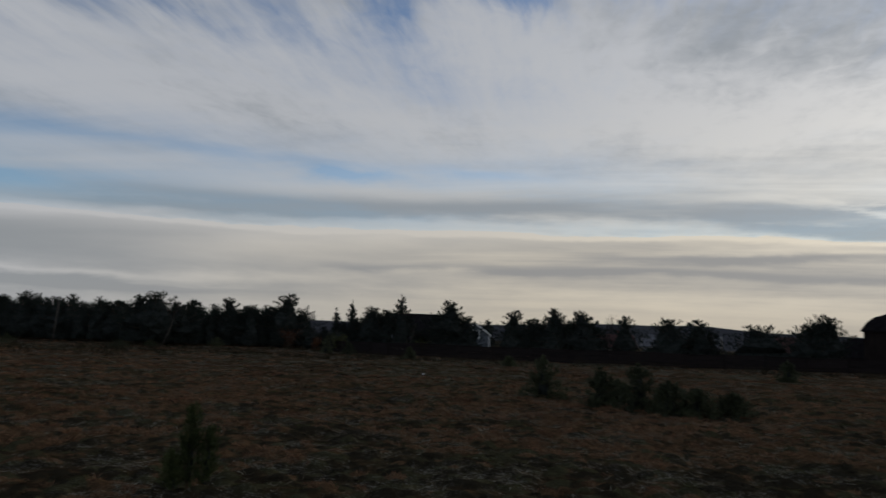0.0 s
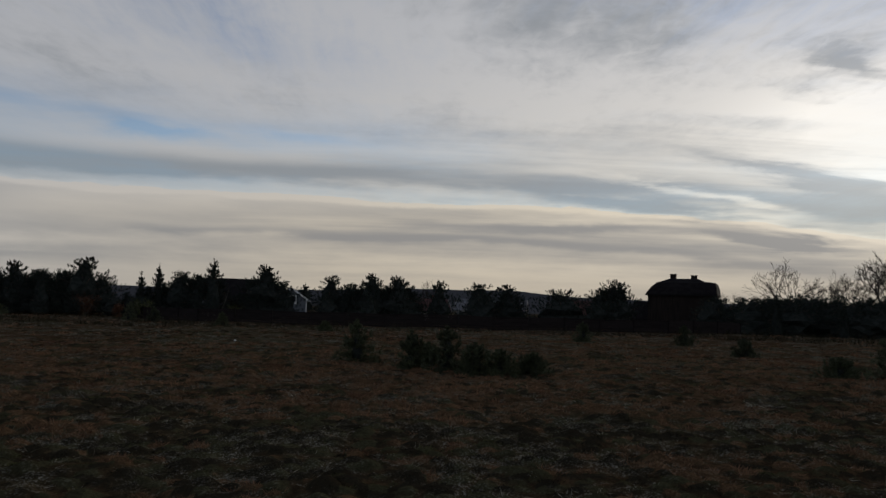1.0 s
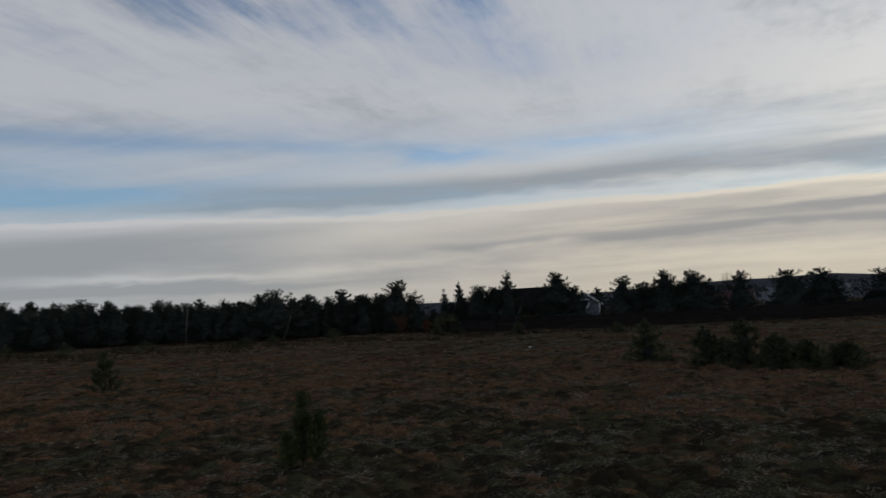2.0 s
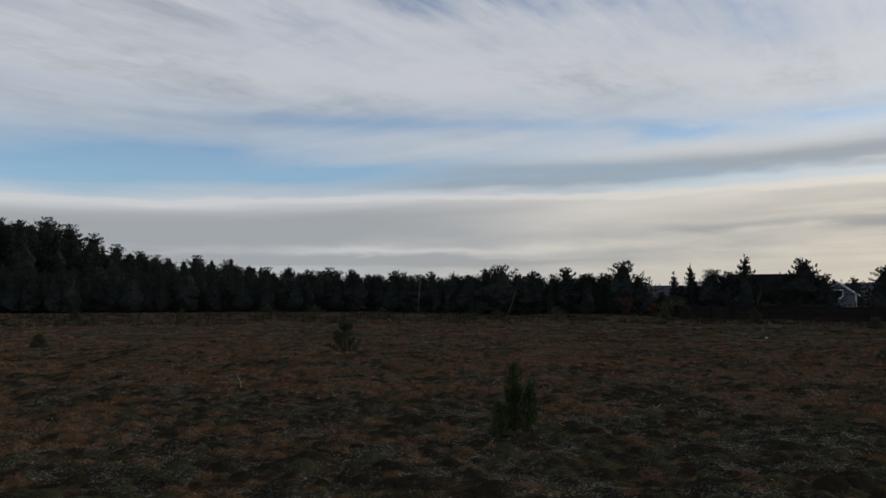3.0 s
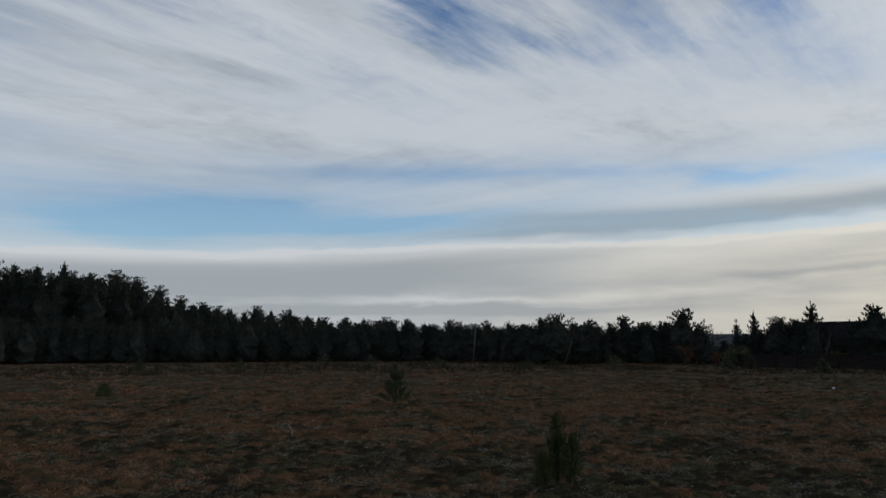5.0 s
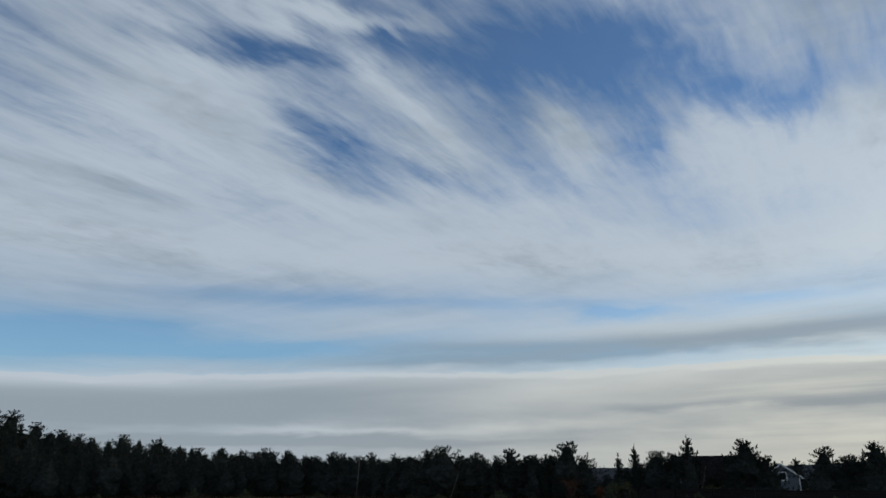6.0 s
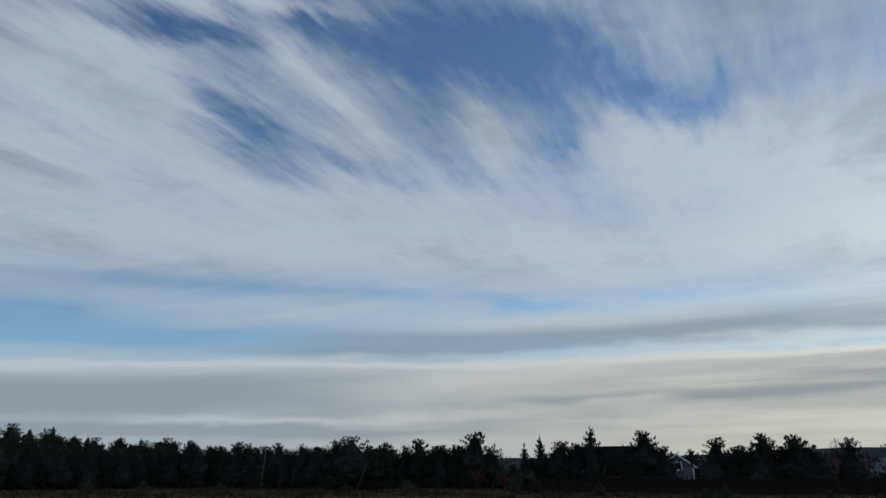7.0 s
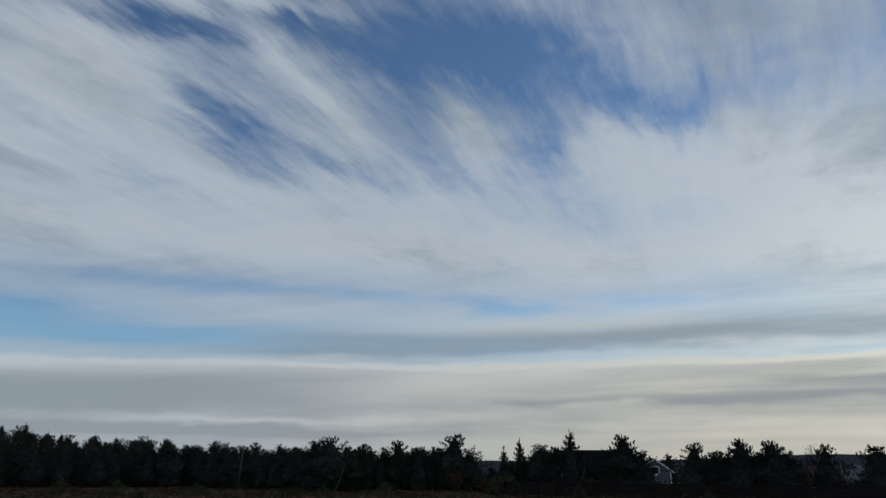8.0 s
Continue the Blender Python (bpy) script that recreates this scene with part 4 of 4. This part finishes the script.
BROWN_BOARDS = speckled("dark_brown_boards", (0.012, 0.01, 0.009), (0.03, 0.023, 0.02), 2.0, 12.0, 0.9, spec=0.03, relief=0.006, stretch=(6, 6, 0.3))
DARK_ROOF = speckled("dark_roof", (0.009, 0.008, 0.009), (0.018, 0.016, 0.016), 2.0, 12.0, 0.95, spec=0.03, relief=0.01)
RED_ROOF = speckled("red_roof", (0.035, 0.015, 0.013), (0.075, 0.03, 0.025), 2.0, 12.0, 0.8, relief=0.01)
GREY_ROOF = speckled("grey_roof", (0.07, 0.07, 0.077), (0.13, 0.13, 0.137), 2.0, 12.0, 0.7, relief=0.01)
RED_BOARDS = speckled("red_brown_wall", (0.07, 0.028, 0.022), (0.14, 0.055, 0.045), 2.0, 12.0, 0.85, relief=0.004)
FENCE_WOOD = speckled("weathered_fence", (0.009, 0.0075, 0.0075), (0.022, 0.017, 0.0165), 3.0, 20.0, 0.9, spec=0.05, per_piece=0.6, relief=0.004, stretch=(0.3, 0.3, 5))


def glass_material():
    mat, n, shader = material("window_glass", 0.08, spec=0.5)
    shader.inputs["Base Color"].default_value = (0.012, 0.014, 0.017, 1)
    return mat


GLASS = glass_material()


def solid(boxes, name, mat, bevel=0.0):
    """Boxes given as (x0, y0, z0, x1, y1, z1), joined."""
    bm = bmesh.new()
    for x0, y0, z0, x1, y1, z1 in boxes:
        made = bmesh.ops.create_cube(bm, size=1.0)["verts"]
        for v in made:
            v.co = ((x0 + x1) / 2 + v.co.x * (x1 - x0), (y0 + y1) / 2 + v.co.y * (y1 - y0), (z0 + z1) / 2 + v.co.z * (z1 - z0))
    if bevel:
        bmesh.ops.bevel(bm, geom=bm.edges[:], offset=bevel, segments=1, affect="EDGES")
    me = bpy.data.meshes.new(name)
    bm.to_mesh(me)
    bm.free()
    me.materials.append(mat)
    return me


def prism(name, profile, y0, y1, mat):
    """A profile in x and z, drawn out from y0 to y1."""
    k = len(profile)
    verts = [(x, y0, z) for x, z in profile] + [(x, y1, z) for x, z in profile]
    faces = [tuple(range(k)), tuple(range(2 * k - 1, k - 1, -1))] + [(i, i + k, (i + 1) % k + k, (i + 1) % k) for i in range(k)]
    me = mesh_of(name, verts, faces, mat)
    bm = bmesh.new()
    bm.from_mesh(me)
    bmesh.ops.recalc_face_normals(bm, faces=bm.faces[:])
    bm.to_mesh(me)
    bm.free()
    return me


def window(parent, x, z, w, h, front, trim, bars=1, t=0.09):
    """A window in the front wall (facing -y at y = front): glass pane, frame, sill."""
    ob = part("window", solid([(x - w / 2, front - 0.005, z, x + w / 2, front + 0.02, z + h)], "window", GLASS), parent)
    rails = [(x - w / 2 - t, front - 0.05, z - t, x - w / 2, front + 0.01, z + h + t), (x + w / 2, front - 0.05, z - t, x + w / 2 + t, front + 0.01, z + h + t),
             (x - w / 2, front - 0.05, z + h, x + w / 2, front + 0.01, z + h + t), (x - w / 2, front - 0.05, z - t, x + w / 2, front + 0.01, z)]
    if bars:
        rails.append((x - 0.025, front - 0.04, z, x + 0.025, front - 0.006, z + h))
    part("frame", solid(rails, "frame", trim), ob)
    part("sill", solid([(x - w / 2 - t - 0.03, front - 0.1, z - t - 0.05, x + w / 2 + t + 0.03, front, z - t - 0.003)], "sill", trim), ob)


def house(az, d, w, depth, eave, ridge, gable, wall, roof, trim, label, turn=0.0, windows=(), doors=(), chimney=None, over=0.35, door_paint=None, pane=(1, 0.09)):
    """A house whose front faces the field; gable: whether its gable end is the front."""
    p = spot(az, d)
    z = lift(p.x, p.y) - 0.05
    ob = thing("house", label, "house", "houses beyond the fence", m=Matrix.Translation((p.x, p.y, z)) @ Matrix.Rotation(radians(-az + turn), 4, "Z"))
    f = -depth / 2
    if gable:
        half, along0, along1 = w / 2, f, depth / 2
        turned = Matrix.Identity(4)
    else:
        half, along0, along1 = depth / 2, -w / 2, w / 2
        turned = Matrix.Rotation(math.pi / 2, 4, "Z")
    part("wall", prism("wall", [(-half, 0), (half, 0), (half, eave), (0, ridge), (-half, eave)], along0, along1, wall), ob, m=turned)
    rise = (ridge - eave) / half
    out = 0.4
    t = 0.16
    for s in (-1, 1):
        low = (s * (half + out), eave - out * rise + 0.01)
        prof = [(0, ridge + 0.01), low, (low[0], low[1] + t), (0, ridge + 0.01 + t)]
        part("roof", prism("roof", prof, along0 - over, along1 + over, roof), ob, m=turned)
        for y0 in (along0 - over - 0.05, along1 + over + 0.005):
            board = [(0, ridge + t + 0.02), (s * (half + out + 0.02), low[1] + t + 0.01), (s * (half + out + 0.02), low[1] - 0.08), (0, ridge - 0.08)]
            part("bargeboard", prism("bargeboard", board, y0, y0 + 0.045, trim), ob, m=turned)
        part("gutter", prism("gutter", [(s * (half + out), low[1] + 0.02), (s * (half + out + 0.11), low[1] + 0.02), (s * (half + out + 0.09), low[1] - 0.07), (s * (half + out), low[1] - 0.07)], along0 - over, along1 + over, trim), ob, m=turned)
    if gable:
        for s in (-1, 1):
            part("corner_board", solid([(s * half - 0.07, f - 0.03, 0, s * half + 0.07, f + 0.05, eave - 0.1)], "corner_board", trim), ob)
    for x, zz, ww, hh in windows:
        window(ob, x, zz, ww, hh, f, trim, *pane)
    for x, ww in doors:
        door = part("door", solid([(x - ww / 2, f - 0.03, 0, x + ww / 2, f + 0.02, 2.0)], "door", door_paint or BROWN_BOARDS), ob)
        part("frame", solid([(x - ww / 2 - 0.08, f - 0.05, 0, x - ww / 2, f + 0.01, 2.08), (x + ww / 2, f - 0.05, 0, x + ww / 2 + 0.08, f + 0.01, 2.08), (x - ww / 2, f - 0.05, 2.0, x + ww / 2, f + 0.01, 2.08)], "frame", trim), door)
    if chimney is not None:
        stack = part("chimney", solid([(chimney - 0.3, -0.3, ridge - 0.6, chimney + 0.3, 0.3, ridge + 0.8)], "chimney", RED_BOARDS, 0.02), ob)
        part("chimney_cap", solid([(chimney - 0.38, -0.38, ridge + 0.804, chimney + 0.38, 0.38, ridge + 0.9)], "chimney_cap", GREY_ROOF, 0.02), stack)
    return ob


house(28.78, 118, 4.4, 6.0, 2.15, 3.7, True, BLUE_BOARDS, GREY_ROOF, WHITE_PAINT, "grey-blue boarded cottage with white trim and gable window", 6, windows=[(0.1, 1.7, 0.9, 0.9)], pane=(0, 0.15))
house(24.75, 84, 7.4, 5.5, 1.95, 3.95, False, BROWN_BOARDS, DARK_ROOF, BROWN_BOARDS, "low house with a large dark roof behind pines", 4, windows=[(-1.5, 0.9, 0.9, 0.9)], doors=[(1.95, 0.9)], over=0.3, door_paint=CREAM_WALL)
house(22.95, 75.8, 1.5, 1.6, 1.45, 1.75, False, CREAM_WALL, DARK_ROOF, GREY_ROOF, "small pale garden shed half hidden among pines", 10, over=0.1)
house(35.2, 104, 5.0, 5.0, 2.6, 4.2, True, WHITE_PAINT, GREY_ROOF, CREAM_WALL, "small white house half hidden by pines", 20, windows=[(0.0, 1.0, 0.9, 1.1)])
house(39.0, 112, 6.5, 6.0, 2.3, 3.9, False, CREAM_WALL, RED_ROOF, CREAM_WALL, "low house with a dull red tiled roof", 8, windows=[(-1.6, 1.0, 1.0, 1.1), (1.2, 1.0, 1.0, 1.1)], chimney=1.4)
house(44.2, 108, 9.5, 6.0, 2.9, 4.3, False, PALE_WALL, GREY_ROOF, CREAM_WALL, "long pale low house with a grey roof", -5, windows=[(-3.0, 1.0, 1.1, 1.1), (0.0, 1.0, 1.1, 1.1), (3.0, 1.0, 1.1, 1.1)])
house(51.2, 110, 5.0, 6.0, 2.7, 4.5, False, CREAM_WALL, RED_ROOF, CREAM_WALL, "low house with a red tiled roof between pines", 5, windows=[(0.0, 0.9, 1.0, 1.1)])


def dark_house():
    """Two-storey house with a mansard roof, a lower wing and two chimneys."""
    az, d = 58.35, 90
    p = spot(az, d)
    ob = thing("house", "large dark two-storey house with mansard roof and chimneys", "house", "houses beyond the fence", m=Matrix.Translation((p.x, p.y, lift(p.x, p.y) - 0.05)) @ Matrix.Rotation(radians(-az - 6), 4, "Z"))
    w, dep, e = 3.6, 3.4, 5.35
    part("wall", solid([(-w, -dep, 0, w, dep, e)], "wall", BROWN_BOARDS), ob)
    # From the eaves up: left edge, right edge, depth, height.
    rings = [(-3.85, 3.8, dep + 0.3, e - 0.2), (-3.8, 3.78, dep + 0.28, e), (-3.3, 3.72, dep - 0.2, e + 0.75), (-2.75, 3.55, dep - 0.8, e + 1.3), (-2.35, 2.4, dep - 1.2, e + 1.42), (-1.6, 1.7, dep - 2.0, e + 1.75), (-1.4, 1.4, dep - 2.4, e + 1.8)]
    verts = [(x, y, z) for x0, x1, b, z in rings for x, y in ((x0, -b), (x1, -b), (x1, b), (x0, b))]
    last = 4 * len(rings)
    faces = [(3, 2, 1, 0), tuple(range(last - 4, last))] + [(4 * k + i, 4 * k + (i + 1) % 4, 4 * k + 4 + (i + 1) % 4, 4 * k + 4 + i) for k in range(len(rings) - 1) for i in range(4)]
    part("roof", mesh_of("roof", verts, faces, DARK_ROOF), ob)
    for x, up in ((-1.2, 2.3), (1.1, 2.15)):
        stack = part("chimney", solid([(x - 0.32, -0.32, e + 1.5, x + 0.32, 0.32, e + up)], "chimney", BROWN_BOARDS, 0.02), ob)
        part("chimney_cap", solid([(x - 0.38, -0.38, e + up + 0.004, x + 0.38, 0.38, e + up + 0.08)], "chimney_cap", DARK_ROOF, 0.02), stack)
    wing = prism("wing", [(-2.4, 0), (2.4, 0), (2.4, 2.6), (0, 4.3), (-2.4, 2.6)], -5.4, -3.61, BROWN_BOARDS)
    part("wing", wing, ob, m=Matrix.Rotation(-math.pi / 2, 4, "Z"))
    for s in (-1, 1):
        prof = [(0, 4.31), (s * 2.8, 2.32), (s * 2.8, 2.48), (0, 4.47)]
        part("wing_roof", prism("wing_roof", prof, -5.7, -3.61, DARK_ROOF), ob, m=Matrix.Rotation(-math.pi / 2, 4, "Z"))
    for x in (-1.8, 0.0, 1.8):
        window(ob, x, 1.0, 1.0, 1.2, -dep, BROWN_BOARDS)


dark_house()
stone(12.83, 28.54, 0.045, 1)


# ---- fence ----
def build_fence():
    ob = thing("fence", "long low dark weathered board fence along the field", "fence")
    corners = [spot(17.2, 66), spot(22.0, 57.5), spot(30.0, 54.0), spot(44.0, 54.5), spot(57.0, 58.0), spot(62.0, 64.0)]
    posts = []
    for a, b in zip(corners, corners[1:]):
        k = max(1, round((b - a).length / 2.6))
        posts += [a.lerp(b, i / k) for i in range(k)]
    posts.append(corners[-1])
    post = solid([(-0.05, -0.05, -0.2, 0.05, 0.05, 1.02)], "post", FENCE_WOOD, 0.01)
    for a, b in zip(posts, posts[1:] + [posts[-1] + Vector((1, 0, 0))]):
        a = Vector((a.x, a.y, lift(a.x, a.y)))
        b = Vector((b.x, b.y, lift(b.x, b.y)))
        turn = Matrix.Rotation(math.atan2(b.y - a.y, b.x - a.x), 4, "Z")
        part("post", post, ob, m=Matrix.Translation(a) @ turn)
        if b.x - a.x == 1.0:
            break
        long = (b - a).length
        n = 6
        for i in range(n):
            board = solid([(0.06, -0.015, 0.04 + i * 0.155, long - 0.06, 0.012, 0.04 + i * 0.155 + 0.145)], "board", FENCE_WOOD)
            part("board", board, ob, m=Matrix.Translation(a) @ turn @ Matrix.Rotation(-math.atan2(b.z - a.z, long), 4, "Y"))


build_fence()


# ---- poles ----
def utility_pole():
    az, d, h = -1.12, 77.0, 4.1
    ob = thing("utility_pole", "thin weathered wooden pole with a short crossarm", "pole", m=stand(az, d) @ Matrix.Rotation(0.07, 4, "Y"))
    part("pole", mesh_of("pole", *tubes([[(Vector((0, 0, -0.3)), 0.065), (Vector((0, 0, h * 0.5)), 0.055), (Vector((0, 0, h)), 0.045)]], 8), GREY_BARK, True), ob)
    part("crossarm", solid([(-0.38, -0.1, h - 0.2, 0.38, -0.03, h - 0.12)], "crossarm", GREY_BARK, 0.01), ob)
    for x in (-0.3, 0.3):
        part("insulator", mesh_of("insulator", *tubes([[(Vector((x, -0.06, h - 0.12)), 0.03), (Vector((x, -0.06, h - 0.05)), 0.045), (Vector((x, -0.06, h + 0.04)), 0.025)]], 6), WHITE_PAINT, True), ob)


utility_pole()


def leaning_birch(az, d, h, lean, label):
    r = np.random.RandomState(17)
    top = Vector((lean * h, 0.1, h))
    trunk = [[(top * f + Vector((0.12 * math.sin(f * 3), 0, 0)), 0.045 * (1.08 - f)) for f in (-0.03, 0.25, 0.5, 0.75, 1.0)]]
    twigs = []
    for k in range(14):
        a = top * r.uniform(0.5, 1.0)
        way = Vector((r.normal() * 0.5, r.normal() * 0.5, 0.7))
        twigs.append([(a, 0.014), (a + way * 0.4, 0.009), (a + way * 0.7 + Vector((r.normal() * 0.1, 0, -0.1)), 0.004)])
    ob = thing("birch_tree", label, "tree", m=stand(az, d))
    part("trunk", mesh_of("trunk", *tubes(trunk, 6), GREY_BARK, True), ob)
    part("twig_crown", mesh_of("twig_crown", *tubes(twigs, 3), TWIGS), ob)


leaning_birch(5.75, 67.5, 3.6, 0.3, "thin leaning leafless birch before the pines")
leaning_birch(23.5, 72.0, 2.8, 0.35, "thin leaning leafless birch by the fence")


# ---- ground cover ----
def scatter(name, label, mat, count, near, far, tall, wide, per, flare, seed, keep, az0=-62, az1=100, kind_name="grass", curve=1.0, dome=0.0):
    """Tufts of blades strewn over the field; keep(x, y, d) gives the share of spots that bear one. Far tufts are larger and fewer."""
    r = np.random.RandomState(seed)
    u = r.uniform(0, 1, count)
    d = near * (far / near) ** (u ** curve)
    az = np.radians(r.uniform(az0, az1, count))
    x, y = d * np.sin(az), d * np.cos(az)
    ok = r.uniform(0, 1, count) < keep(x, y, d)
    x, y, d = x[ok], y[ok], d[ok]
    grow = 1 + 0.012 * np.maximum(d - 10, 0)
    z = height(x, y)
    n = len(x)
    size = r.uniform(0.55, 1.3, n) * (0.7 + 0.3 * smooth01(d, 7, 17))
    roots = np.repeat(np.stack([x, y, z - 0.01], -1), per, 0)
    spread = np.repeat(wide * size * grow, per)[:, None]
    off = r.normal(size=(n * per, 2))
    roots[:, :2] += off * spread * 0.5
    roots[:, 2] += dome * np.repeat(tall * size * grow, per) * np.exp(-0.6 * (off ** 2).sum(1))
    ways = np.concatenate([off * flare + r.normal(size=off.shape) * 0.25, np.ones((n * per, 1))], 1)
    lens = np.repeat(tall * size, per) * r.uniform(0.5, 1.2, n * per)
    wid = np.repeat((0.0045 + 0.004 * (dome > 0)) * grow * np.maximum(d / 6.0, 1.0) ** 0.75, per)
    verts, faces = blades(roots, ways, lens, wid, r)
    me = mesh_of(name, verts, faces, mat)
    tagged(new(name, me), label, kind_name, kind="stuff")


def growing(which, spare):
    """Grows on the hummocks of one kind, and thinly elsewhere; further off, in broad patches."""
    def keep(x, y, d):
        _, cover, kind = tussocks(x, y)
        near = np.where(np.abs(kind - which) < 0.2, cover, 0.0)
        return near + spare(x, y, d) * smooth01(d, 20, 34)
    return keep


def dark_heath(x, y, d):
    """Where heather has taken over the far side of the field."""
    return np.exp(-((np.degrees(np.arctan2(x, y)) - 23) / 12) ** 2 - ((d - 42) / 16) ** 2)


scatter("dry_grass", "russet dry grass tussocks over the heath", RUSSET, 42000, 4.5, 95, 0.085, 0.105, 27, 0.9, 401, growing(1.0, lambda x, y, d: smooth01(0.6 * wave(x, y, 6.5, 31) + 0.7 * wave(x, y, 2.6, 11) + 0.4 * wave(x, y, 0.8, 12), -0.4, 0.5) * (1 - 0.4 * smooth01(d, 34, 60)) * (1 - 0.75 * dark_heath(x, y, d))), curve=0.62)
scatter("heather", "low dark heather and moss cushions", MOSS, 34000, 4.0, 70, 0.045, 0.08, 24, 1.1, 402, growing(0.0, lambda x, y, d: smooth01(wave(x, y, 1.6, 14), 0.0, 0.7) + 1.6 * dark_heath(x, y, d)), curve=0.8)
scatter("green_growth", "low olive green moss and grass", GREEN, 22000, 4.0, 90, 0.05, 0.11, 22, 1.0, 403, growing(0.5, lambda x, y, d: 0.6 * smooth01(wave(x, y, 14.0, 16), 0.1, 0.8) + 1.3 * np.exp(-((np.degrees(np.arctan2(x, y)) - 36) / 15) ** 2 - ((d - 30) / 12) ** 2)), curve=0.9)
scatter("bleached_grass", "thin bleached grass blades lying low", STRAW, 30000, 4.0, 60, 0.12, 0.13, 8, 3.6, 404, lambda x, y, d: smooth01(wave(x, y, 0.55, 17) + 0.5 * wave(x, y, 2.2, 22), 0.7, 1.1) * (1 - 0.85 * smooth01(d, 11, 20)))
scatter("lichen", "pale grey lichen patches on the soil", LICHEN, 42000, 4.0, 34, 0.03, 0.075, 12, 2.6, 405, lambda x, y, d: smooth01(wave(x, y, 0.4, 18) + 0.6 * wave(x, y, 1.2, 21), 0.75, 1.0) * smooth01(wave(x, y, 3.5, 20), -0.5, 0.5), kind_name="lichen")
scatter("tall_field_grass", "tall dull brown grass along the wood and fence", MOSS, 9000, 46, 78, 0.45, 0.25, 8, 0.4, 406, lambda x, y, d: 0.15 + 0.6 * smooth01(wave(x, y, 6.0, 19), -0.2, 0.8))
